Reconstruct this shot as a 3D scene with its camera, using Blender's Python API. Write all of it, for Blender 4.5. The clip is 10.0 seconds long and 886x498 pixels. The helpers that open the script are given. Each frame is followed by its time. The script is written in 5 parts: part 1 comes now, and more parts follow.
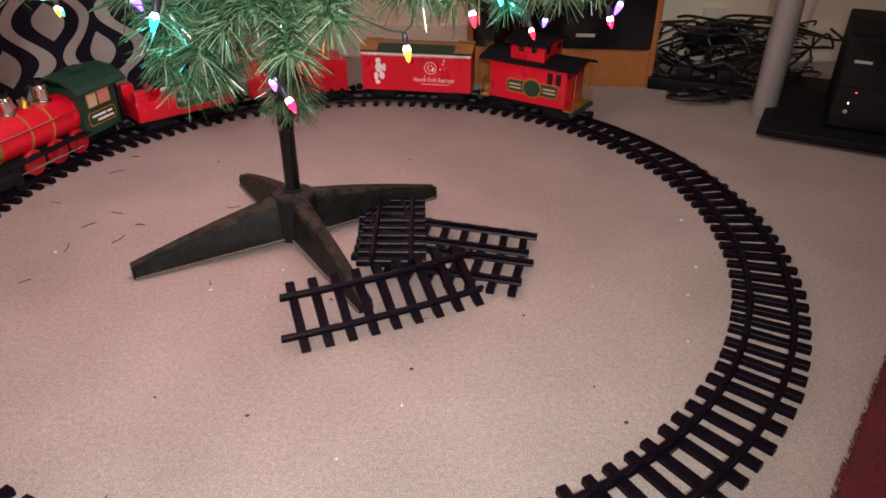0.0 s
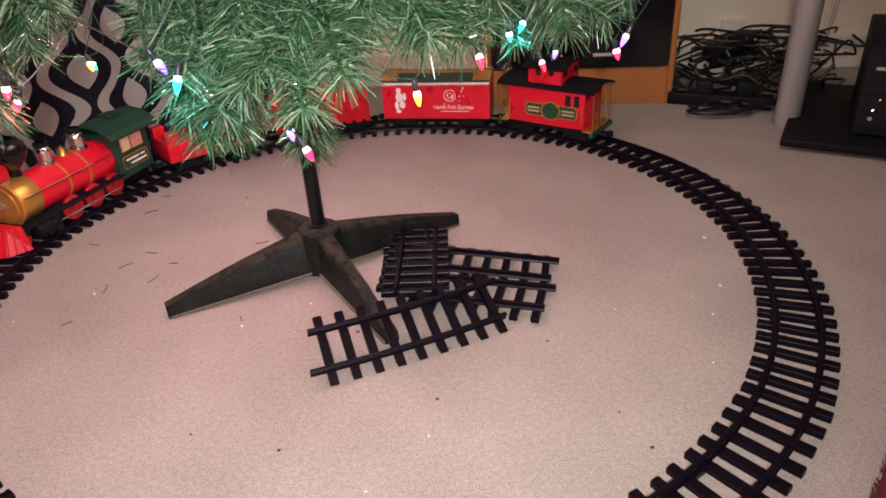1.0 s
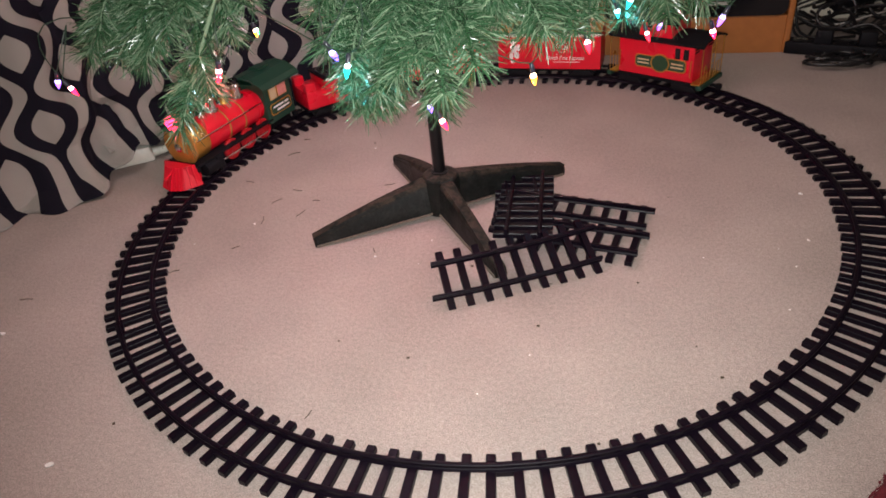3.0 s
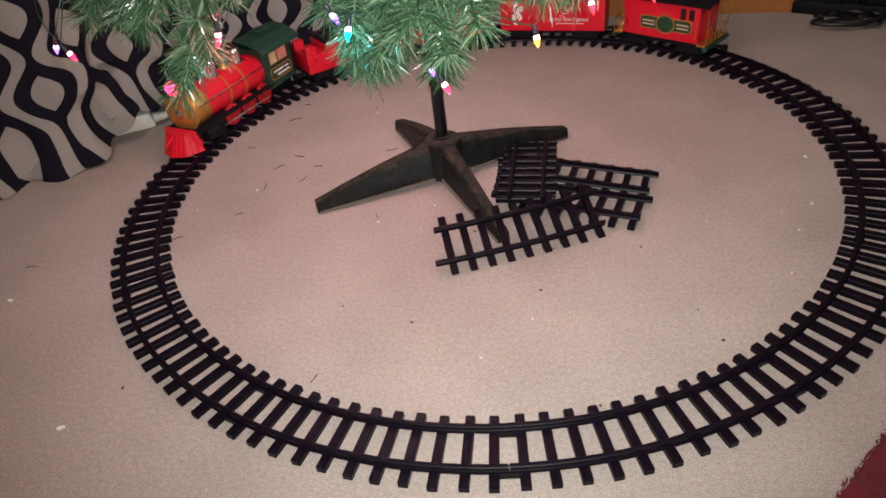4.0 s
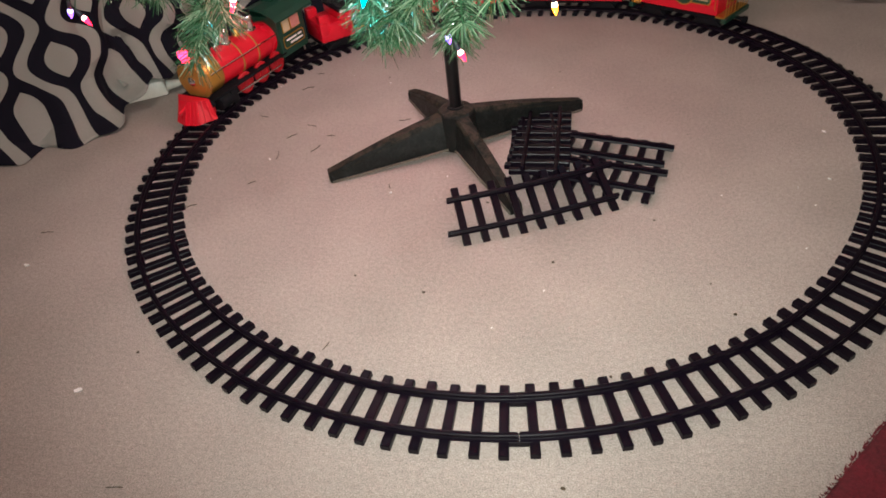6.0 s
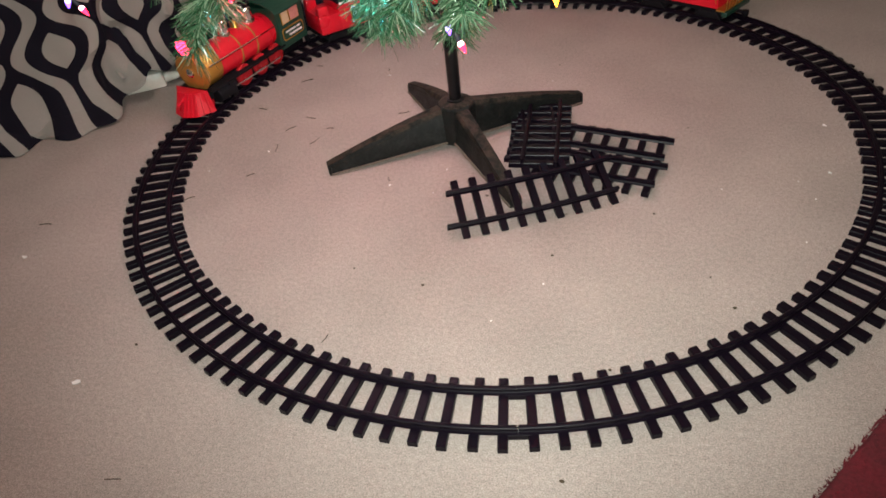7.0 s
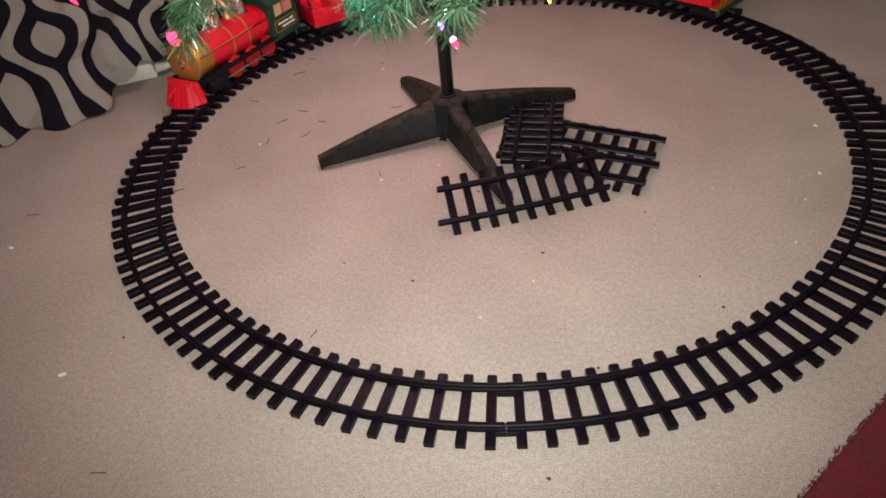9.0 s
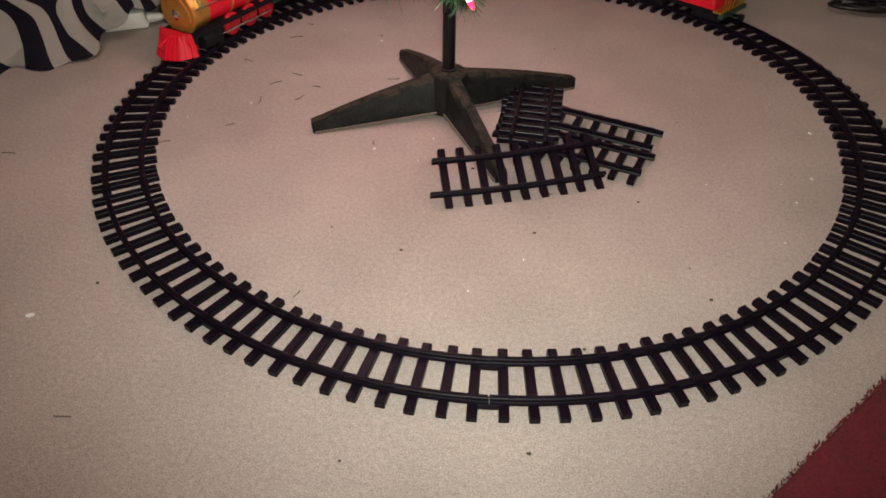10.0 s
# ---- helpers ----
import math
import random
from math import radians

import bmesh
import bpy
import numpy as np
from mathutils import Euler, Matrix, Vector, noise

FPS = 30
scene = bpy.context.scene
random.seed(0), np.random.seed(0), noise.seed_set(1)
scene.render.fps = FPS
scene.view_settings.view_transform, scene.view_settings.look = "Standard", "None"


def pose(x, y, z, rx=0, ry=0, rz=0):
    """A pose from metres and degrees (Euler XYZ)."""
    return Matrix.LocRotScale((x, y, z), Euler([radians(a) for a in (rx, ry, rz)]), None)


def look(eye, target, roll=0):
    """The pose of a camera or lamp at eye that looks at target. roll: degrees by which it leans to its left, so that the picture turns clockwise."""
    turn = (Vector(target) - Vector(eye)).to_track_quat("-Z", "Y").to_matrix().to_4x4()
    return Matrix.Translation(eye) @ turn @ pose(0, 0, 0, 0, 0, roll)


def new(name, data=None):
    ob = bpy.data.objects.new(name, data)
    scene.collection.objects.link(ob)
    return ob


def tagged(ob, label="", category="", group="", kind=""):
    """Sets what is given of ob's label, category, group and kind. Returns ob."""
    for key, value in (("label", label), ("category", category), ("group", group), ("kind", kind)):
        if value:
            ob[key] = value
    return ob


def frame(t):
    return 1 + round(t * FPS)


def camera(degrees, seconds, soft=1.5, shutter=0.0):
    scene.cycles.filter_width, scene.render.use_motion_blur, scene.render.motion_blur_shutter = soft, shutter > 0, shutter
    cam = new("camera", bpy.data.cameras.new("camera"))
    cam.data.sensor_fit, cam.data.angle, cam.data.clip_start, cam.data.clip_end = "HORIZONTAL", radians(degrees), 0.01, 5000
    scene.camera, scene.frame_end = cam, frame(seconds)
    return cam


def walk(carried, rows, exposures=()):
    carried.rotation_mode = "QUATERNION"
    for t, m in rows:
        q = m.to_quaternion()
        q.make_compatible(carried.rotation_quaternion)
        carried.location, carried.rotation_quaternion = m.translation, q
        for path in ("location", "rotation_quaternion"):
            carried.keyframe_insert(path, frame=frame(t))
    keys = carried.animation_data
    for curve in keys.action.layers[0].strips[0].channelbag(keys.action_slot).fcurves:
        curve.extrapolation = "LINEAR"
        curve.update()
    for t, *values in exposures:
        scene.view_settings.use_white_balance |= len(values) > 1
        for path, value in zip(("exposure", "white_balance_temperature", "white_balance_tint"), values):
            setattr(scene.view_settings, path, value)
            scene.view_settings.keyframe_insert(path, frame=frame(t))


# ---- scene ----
cam = camera(66.91, 10.0, soft=1.7)
ROWS = [
    (0.0, 0.1457, -0.8469, 0.4585, 1.2398, -30.4331, -0.3112),
    (0.5, 0.1560, -0.8493, 0.4769, 1.2414, -29.3040, 2.6225),
    (1.0, 0.1578, -0.8519, 0.4789, 2.4518, -28.9519, 2.9768),
    (1.5, 0.1506, -0.8641, 0.4799, 4.2016, -29.2237, 2.6817),
    (2.0, 0.1425, -0.8797, 0.4902, 5.6946, -31.3633, 3.5457),
    (2.5, 0.1447, -0.9215, 0.5168, 9.5863, -31.9451, 4.1283),
    (3.0, 0.1650, -0.9547, 0.5557, 11.1506, -33.8705, 5.6761),
    (4.5, 0.1649, -0.9565, 0.5561, 11.3262, -37.4691, 6.0235),
    (5.0, 0.1633, -0.9573, 0.5548, 11.6810, -37.9973, 5.9620),
    (5.5, 0.1626, -0.9598, 0.5546, 12.1146, -38.5061, 6.0413),
    (7.0, 0.1611, -0.9592, 0.5508, 12.3389, -39.4121, 5.7589),
    (7.5, 0.1611, -0.9584, 0.5512, 12.2292, -39.5322, 5.7025),
    (8.0, 0.1626, -0.9601, 0.5524, 12.2004, -39.3536, 5.6000),
    (8.5, 0.1627, -0.9594, 0.5512, 12.3312, -39.3565, 5.2430),
    (9.0, 0.1628, -0.9563, 0.5510, 12.2472, -39.8976, 4.8340),
    (9.5, 0.1694, -0.9463, 0.5581, 12.3928, -41.1984, 5.3499),
    (10.0, 0.1421, -0.9679, 0.5224, 13.5287, -40.3538, -0.3201),
]
walk(cam, [(t, pose(x, y, z, 90 + pitch, roll, yaw)) for t, x, y, z, yaw, pitch, roll in ROWS],
     exposures=[(0.0, 0.8, 6500, 16), (0.7, 1.08, 6450, 15), (1.5, 1.06, 6450, 15), (3.0, 0.93, 6350, 14), (4.5, 0.86, 6350, 9), (7.0, 0.9, 6250, 3), (9.0, 0.82, 6400, 4), (10.0, 0.72, 6600, 5)])

# ---- light: the phone's own lamp beside the lens, and an added warm fill overhead for ambient light
world = bpy.data.worlds.new("room_air")
world.use_nodes = True
world.node_tree.nodes["Background"].inputs[0].default_value = (0.9, 0.82, 0.75, 1)
world.node_tree.nodes["Background"].inputs[1].default_value = 0.03
scene.world = world


def lamp(name, kind, place, target, energy, colour, size):
    data = bpy.data.lights.new(name, kind)
    data.energy, data.color = energy, colour
    if kind == "AREA":
        data.shape, data.size = "DISK", size
    else:
        data.shadow_soft_size = size
    if kind == "SPOT":
        data.spot_size, data.spot_blend = radians(100), 1.0
    ob = new(name, data)
    ob.matrix_world = look(place, target)
    return ob


lamp("phone_lamp", "SPOT", (0.163, -0.945, 0.538), (-0.06, 0.04, 0.0), 19.0, (0.94, 0.97, 0.90), 0.012)
# unseen disk under the ceiling, added to lift the whole room evenly
lamp("ambient_fill", "AREA", (0.1, -0.9, 2.3), (0.0, 0.0, 0.0), 11.5, (1.0, 0.87, 0.79), 1.2)


# ---- materials
def mat(name, colour, rough=0.5, metal=0.0, grain=200.0, vary=0.12, bump=0.1, coarse=8.0, spec=0.5, coat=0.0, pieces=0.0):
    """A surface with two scales of variation in its colour and roughness, and fine relief."""
    m = bpy.data.materials.new(name)
    m.use_nodes = True
    nt = m.node_tree
    b = nt.nodes["Principled BSDF"]
    b.inputs["Metallic"].default_value = metal
    b.inputs["Specular IOR Level"].default_value = spec
    b.inputs["Coat Weight"].default_value = coat
    tc = nt.nodes.new("ShaderNodeTexCoord")
    fine = nt.nodes.new("ShaderNodeTexNoise")
    fine.inputs["Scale"].default_value, fine.inputs["Detail"].default_value = grain, 4
    big = nt.nodes.new("ShaderNodeTexNoise")
    big.inputs["Scale"].default_value, big.inputs["Detail"].default_value = coarse, 3
    nt.links.new(tc.outputs["Object"], fine.inputs["Vector"])
    nt.links.new(tc.outputs["Object"], big.inputs["Vector"])
    add = nt.nodes.new("ShaderNodeMath")
    add.operation = "ADD"
    nt.links.new(fine.outputs[0], add.inputs[0])
    nt.links.new(big.outputs[0], add.inputs[1])
    last = add.outputs[0]
    if pieces:
        info = nt.nodes.new("ShaderNodeObjectInfo")
        mul = nt.nodes.new("ShaderNodeMath")
        mul.operation, mul.inputs[1].default_value = "MULTIPLY_ADD", pieces
        nt.links.new(info.outputs["Random"], mul.inputs[0])
        nt.links.new(last, mul.inputs[2])
        last = mul.outputs[0]
    ramp = nt.nodes.new("ShaderNodeMapRange")
    ramp.inputs[1].default_value, ramp.inputs[2].default_value = 0.6, 1.4 + pieces
    ramp.inputs[3].default_value, ramp.inputs[4].default_value = 1 - vary, 1 + vary
    nt.links.new(last, ramp.inputs[0])
    mix = nt.nodes.new("ShaderNodeVectorMath")
    mix.operation = "SCALE"
    mix.inputs[0].default_value = colour
    nt.links.new(ramp.outputs[0], mix.inputs["Scale"])
    nt.links.new(mix.outputs[0], b.inputs["Base Color"])
    rr = nt.nodes.new("ShaderNodeMapRange")
    rr.inputs[1].default_value, rr.inputs[2].default_value = 0.3, 0.7
    rr.inputs[3].default_value, rr.inputs[4].default_value = max(0.02, rough * 0.8), min(1, rough * 1.2)
    nt.links.new(big.outputs[0], rr.inputs[0])
    nt.links.new(rr.outputs[0], b.inputs["Roughness"])
    if bump:
        bp = nt.nodes.new("ShaderNodeBump")
        bp.inputs["Strength"].default_value, bp.inputs["Distance"].default_value = bump, 0.002
        nt.links.new(fine.outputs[0], bp.inputs["Height"])
        nt.links.new(bp.outputs[0], b.inputs["Normal"])
    return m


def glow(name, colour, strength):
    m = bpy.data.materials.new(name)
    m.use_nodes = True
    b = m.node_tree.nodes["Principled BSDF"]
    b.inputs["Base Color"].default_value = (*colour, 1)
    b.inputs["Roughness"].default_value = 0.15
    b.inputs["Emission Color"].default_value = (*colour, 1)
    b.inputs["Emission Strength"].default_value = strength
    return m


def carpet_material():
    m = bpy.data.materials.new("beige_carpet")
    m.use_nodes = True
    nt = m.node_tree
    b = nt.nodes["Principled BSDF"]
    b.inputs["Roughness"].default_value = 0.95
    b.inputs["Specular IOR Level"].default_value = 0.1
    tc = nt.nodes.new("ShaderNodeTexCoord")

    def tex(scale, detail):
        n = nt.nodes.new("ShaderNodeTexNoise")
        n.inputs["Scale"].default_value, n.inputs["Detail"].default_value = scale, detail
        nt.links.new(tc.outputs["Object"], n.inputs["Vector"])
        return n
    tuft, patch, wide = tex(640, 4), tex(190, 6), tex(7, 4)
    r1 = nt.nodes.new("ShaderNodeValToRGB")
    r1.color_ramp.elements[0].position, r1.color_ramp.elements[1].position = 0.3, 0.72
    r1.color_ramp.elements[0].color = (0.255, 0.217, 0.197, 1)
    r1.color_ramp.elements[1].color = (0.495, 0.420, 0.381, 1)
    nt.links.new(tuft.outputs[0], r1.inputs[0])
    r2 = nt.nodes.new("ShaderNodeMapRange")
    r2.inputs[1].default_value, r2.inputs[2].default_value = 0.3, 0.7
    r2.inputs[3].default_value, r2.inputs[4].default_value = 0.87, 1.10
    nt.links.new(patch.outputs[0], r2.inputs[0])
    r3 = nt.nodes.new("ShaderNodeMapRange")
    r3.inputs[1].default_value, r3.inputs[2].default_value = 0.3, 0.7
    r3.inputs[3].default_value, r3.inputs[4].default_value = 0.90, 1.06
    nt.links.new(wide.outputs[0], r3.inputs[0])
    k = nt.nodes.new("ShaderNodeMath")
    k.operation = "MULTIPLY"
    nt.links.new(r2.outputs[0], k.inputs[0])
    nt.links.new(r3.outputs[0], k.inputs[1])
    sc = nt.nodes.new("ShaderNodeVectorMath")
    sc.operation = "SCALE"
    nt.links.new(r1.outputs[0], sc.inputs[0])
    nt.links.new(k.outputs[0], sc.inputs["Scale"])
    nt.links.new(sc.outputs[0], b.inputs["Base Color"])
    bp = nt.nodes.new("ShaderNodeBump")
    bp.inputs["Strength"].default_value, bp.inputs["Distance"].default_value = 0.4, 0.003
    nt.links.new(tuft.outputs[0], bp.inputs["Height"])
    nt.links.new(bp.outputs[0], b.inputs["Normal"])
    return m


def ogee_material():
    """Black cotton printed with pale wavy ribbons and pointed medallions, laid out in the cloth's own coordinates in metres."""
    m = bpy.data.materials.new("ogee_print_cloth")
    m.use_nodes = True
    nt = m.node_tree
    b = nt.nodes["Principled BSDF"]
    b.inputs["Roughness"].default_value = 0.85
    b.inputs["Specular IOR Level"].default_value = 0.2
    uv = nt.nodes.new("ShaderNodeUVMap")
    sep = nt.nodes.new("ShaderNodeSeparateXYZ")
    nt.links.new(uv.outputs[0], sep.inputs[0])

    def op(kind, a, bb=None, c=None):
        n = nt.nodes.new("ShaderNodeMath")
        n.operation = kind
        for i, v in enumerate((a, bb, c)):
            if v is None:
                continue
            if isinstance(v, (int, float)):
                n.inputs[i].default_value = v
            else:
                nt.links.new(v, n.inputs[i])
        return n.outputs[0]
    a, rep, swing = 0.087, 0.132, 0.0250
    u, v = sep.outputs[0], sep.outputs[1]
    wave = op("MULTIPLY", op("COSINE", op("MULTIPLY", v, 2 * math.pi / rep)), swing)

    def dist(sign, shift):
        x = op("ADD", op("ADD", u, op("MULTIPLY", wave, sign)), shift)
        return op("PINGPONG", x, a)
    d = op("MINIMUM", dist(1.0, 0.0), dist(-1.0, a))
    white = op("MAXIMUM", op("LESS_THAN", d, 0.0122), op("GREATER_THAN", d, 0.0435))
    weave = nt.nodes.new("ShaderNodeTexNoise")
    weave.inputs["Scale"].default_value = 900
    nt.links.new(uv.outputs[0], weave.inputs["Vector"])
    mix = nt.nodes.new("ShaderNodeMix")
    mix.data_type = "RGBA"
    mix.inputs[6].default_value, mix.inputs[7].default_value = (0.005, 0.0038, 0.010, 1), (0.285, 0.266, 0.245, 1)
    nt.links.new(white, mix.inputs[0])
    sc = nt.nodes.new("ShaderNodeVectorMath")
    sc.operation = "SCALE"
    mr = nt.nodes.new("ShaderNodeMapRange")
    mr.inputs[3].default_value, mr.inputs[4].default_value = 0.85, 1.15
    nt.links.new(weave.outputs[0], mr.inputs[0])
    nt.links.new(mix.outputs[2], sc.inputs[0])
    nt.links.new(mr.outputs[0], sc.inputs["Scale"])
    nt.links.new(sc.outputs[0], b.inputs["Base Color"])
    bp = nt.nodes.new("ShaderNodeBump")
    bp.inputs["Strength"].default_value, bp.inputs["Distance"].default_value = 0.2, 0.001
    nt.links.new(weave.outputs[0], bp.inputs["Height"])
    nt.links.new(bp.outputs[0], b.inputs["Normal"])
    return m


def needle_material():
    m = bpy.data.materials.new("pvc_needle")
    m.use_nodes = True
    nt = m.node_tree
    b = nt.nodes["Principled BSDF"]
    b.inputs["Roughness"].default_value = 0.26
    geo = nt.nodes.new("ShaderNodeNewGeometry")
    r = nt.nodes.new("ShaderNodeValToRGB")
    r.color_ramp.elements[0].color = (0.016, 0.056, 0.020, 1)
    r.color_ramp.elements[1].color = (0.20, 0.275, 0.175, 1)
    e = r.color_ramp.elements.new(0.6)
    e.color = (0.046, 0.108, 0.054, 1)
    nt.links.new(geo.outputs["Random Per Island"], r.inputs[0])
    nt.links.new(r.outputs[0], b.inputs["Base Color"])
    return m


CARPET, CLOTH, NEEDLE = carpet_material(), ogee_material(), needle_material()
BLACK = mat("black_plastic", (0.0042, 0.0022, 0.0058), 0.40, grain=300, vary=0.25, bump=0.08, pieces=0.3, spec=0.15)


def worn_metal():
    """Dark painted sheet steel with a film of brownish dust in patches and scratches."""
    m = mat("dark_green_metal", (0.0040, 0.0055, 0.0052), 0.55, grain=220, vary=0.7, bump=0.5, coarse=40, spec=0.3)
    nt = m.node_tree
    b = nt.nodes["Principled BSDF"]
    old = b.inputs["Base Color"].links[0].from_socket
    tc = nt.nodes.new("ShaderNodeTexCoord")
    dust = nt.nodes.new("ShaderNodeTexNoise")
    dust.inputs["Scale"].default_value, dust.inputs["Detail"].default_value, dust.inputs["Roughness"].default_value = 55, 9, 0.75
    nt.links.new(tc.outputs["Object"], dust.inputs["Vector"])
    r = nt.nodes.new("ShaderNodeMapRange")
    r.inputs[1].default_value, r.inputs[2].default_value = 0.48, 0.78
    r.inputs[3].default_value, r.inputs[4].default_value = 0.0, 0.75
    nt.links.new(dust.outputs[0], r.inputs[0])
    mix = nt.nodes.new("ShaderNodeMix")
    mix.data_type = "RGBA"
    mix.inputs[7].default_value = (0.026, 0.026, 0.024, 1)
    nt.links.new(r.outputs[0], mix.inputs[0])
    nt.links.new(old, mix.inputs[6])
    nt.links.new(mix.outputs[2], b.inputs["Base Color"])
    return m


DARK = worn_metal()
POLE = mat("black_enamel", (0.004, 0.004, 0.005), 0.3, bump=0.05, spec=0.35)
RED = mat("red_plastic", (0.62, 0.006, 0.022), 0.33, grain=120, vary=0.06, bump=0.03, coarse=14)
REDW = mat("red_wheel_plastic", (0.40, 0.008, 0.015), 0.4, bump=0.03)
GREEN = mat("green_plastic", (0.008, 0.044, 0.027), 0.4, grain=150, vary=0.12, bump=0.06)
TAN = mat("tan_plastic", (0.36, 0.175, 0.04), 0.45, grain=90, vary=0.15, bump=0.1)
GOLD = mat("gold_plating", (0.62, 0.34, 0.07), 0.34, 0.85, grain=60, vary=0.1, bump=0.03)
COPPER = mat("copper_gold_face", (0.62, 0.27, 0.06), 0.35, 0.55, grain=60, vary=0.12, bump=0.03)
CHROME = mat("chrome_plating", (0.75, 0.74, 0.72), 0.14, 1.0, grain=60, vary=0.05, bump=0.02)
COAL = mat("coal_load", (0.012, 0.012, 0.013), 0.25, grain=220, vary=0.4, bump=0.5)
WHITE = mat("white_print", (0.78, 0.74, 0.72), 0.5, grain=200, vary=0.05, bump=0.0)
SIGN = mat("dark_green_sign", (0.015, 0.05, 0.022), 0.4, bump=0.0)
WALL = mat("cream_wall_paint", (0.80, 0.72, 0.58), 0.7, grain=90, vary=0.05, bump=0.12, coarse=2)
TRIM = mat("white_gloss_trim", (0.76, 0.71, 0.60), 0.4, grain=60, vary=0.05, bump=0.04, coarse=3)
WOOD = mat("orange_brown_wood", (0.33, 0.120, 0.030), 0.4, grain=45, vary=0.18, bump=0.05, coarse=5)
GLOSS = mat("black_gloss", (0.006, 0.006, 0.008), 0.15, grain=80, vary=0.2, bump=0.02)
MATT = mat("black_matt", (0.006, 0.006, 0.008), 0.6, grain=150, vary=0.3, bump=0.15, spec=0.14)
CABLE = mat("black_cable_rubber", (0.006, 0.006, 0.007), 0.42, bump=0.03, pieces=0.4)
GREYC = mat("grey_cable_rubber", (0.38, 0.36, 0.33), 0.45, bump=0.03)
STEEL = mat("brushed_grey_metal", (0.50, 0.48, 0.47), 0.4, 0.35, grain=140, vary=0.08, bump=0.05)
RUG = mat("dark_red_shag", (0.10, 0.008, 0.014), 0.95, grain=260, vary=0.5, bump=0.6, coarse=30)
WIRE = mat("green_wire", (0.01, 0.035, 0.018), 0.4, bump=0.0)
PLUGM = mat("white_plug_plastic", (0.70, 0.67, 0.60), 0.4, bump=0.04)


# ---- mesh helpers
def part(name, bm, material, parent=None, label="", smooth=False):
    me = bpy.data.meshes.new(name)
    bmesh.ops.recalc_face_normals(bm, faces=bm.faces)
    bm.to_mesh(me)
    bm.free()
    me.materials.append(material)
    if smooth:
        for p in me.polygons:
            p.use_smooth = True
        me.set_sharp_from_angle(angle=radians(38))
    ob = new(name, me)
    ob.parent = parent
    if label:
        ob["label"] = label
    return ob


def thing(name, m, label, category, group="", kind=""):
    ob = new(name)
    ob.empty_display_size = 0.02
    ob.matrix_world = m
    return tagged(ob, label, category, group, kind)


def box(bm, x0, x1, y0, y1, z0, z1, bevel=0.0, taper=(1, 1), m=None):
    """A block with bevelled edges; taper scales its top in x and y."""
    verts = bmesh.ops.create_cube(bm, size=1.0)["verts"]
    cx, cy = (x0 + x1) / 2, (y0 + y1) / 2
    for v in verts:
        top = v.co.z > 0
        sx, sy = taper if top else (1, 1)
        v.co = Vector((cx + v.co.x * (x1 - x0) * sx, cy + v.co.y * (y1 - y0) * sy, z1 if top else z0))
    if bevel:
        edges = list({e for v in verts for e in v.link_edges})
        r = bmesh.ops.bevel(bm, geom=edges, offset=bevel, segments=2, affect="EDGES", profile=0.5)
        verts = list({v for f in r["faces"] for v in f.verts} | {v for v in verts if v.is_valid})
        verts = list({v for v0 in verts for f in v0.link_faces for v in f.verts})
    if m is not None:
        bmesh.ops.transform(bm, matrix=m, verts=verts)
    return bm


def block(*args, **kw):
    return box(bmesh.new(), *args, **kw)


def lathe(bm, profile, m=None, seg=24):
    """Turns (radius, height) pairs about z; m then places the result."""
    rings, made = [], []
    for r, z in profile:
        if r < 1e-6:
            ring = [bm.verts.new((0, 0, z))]
        else:
            ring = [bm.verts.new((r * math.cos(2 * math.pi * i / seg), r * math.sin(2 * math.pi * i / seg), z)) for i in range(seg)]
        rings.append(ring)
        made += ring
    for a, b in zip(rings, rings[1:]):
        for i in range(seg):
            j = (i + 1) % seg
            if len(a) == 1 and len(b) > 1:
                bm.faces.new((a[0], b[i], b[j]))
            elif len(b) == 1 and len(a) > 1:
                bm.faces.new((a[i], a[j], b[0]))
            elif len(a) > 1:
                bm.faces.new((a[i], a[j], b[j], b[i]))
    for ring in (rings[0], rings[-1]):
        if len(ring) > 1:
            bm.faces.new(ring)
    if m is not None:
        bmesh.ops.transform(bm, matrix=m, verts=made)
    return bm


def turned(profile, m=None, seg=24):
    return lathe(bmesh.new(), profile, m, seg)


def tube(bm, points, radius, seg=8, closed=False):
    """A round rod through points; radius is a number or one per point."""
    pts = [Vector(p) for p in points]
    rings = []
    up = Vector((0.13, 0.21, 0.97))
    for i, p in enumerate(pts):
        d = (pts[min(i + 1, len(pts) - 1)] - pts[max(i - 1, 0)]).normalized()
        s = d.cross(up)
        if s.length < 1e-4:
            s = d.cross(Vector((1, 0, 0)))
        s.normalize()
        t = s.cross(d)
        r = radius[i] if isinstance(radius, (list, tuple)) else radius
        rings.append([bm.verts.new(p + (s * math.cos(2 * math.pi * k / seg) + t * math.sin(2 * math.pi * k / seg)) * r) for k in range(seg)])
    for a, b in zip(rings, rings[1:]):
        for k in range(seg):
            bm.faces.new((a[k], a[(k + 1) % seg], b[(k + 1) % seg], b[k]))
    bm.faces.new(rings[0])
    bm.faces.new(rings[-1])
    return bm


def rod(points, radius, seg=8):
    return tube(bmesh.new(), points, radius, seg)


def prism(bm, outline, m, thick):
    """A flat outline (x, y) given thickness along z, placed by m."""
    low = [bm.verts.new(m @ Vector((x, y, 0))) for x, y in outline]
    high = [bm.verts.new(m @ Vector((x, y, thick))) for x, y in outline]
    n = len(outline)
    bm.faces.new(low)
    bm.faces.new(high)
    for i in range(n):
        bm.faces.new((low[i], low[(i + 1) % n], high[(i + 1) % n], high[i]))
    return bm


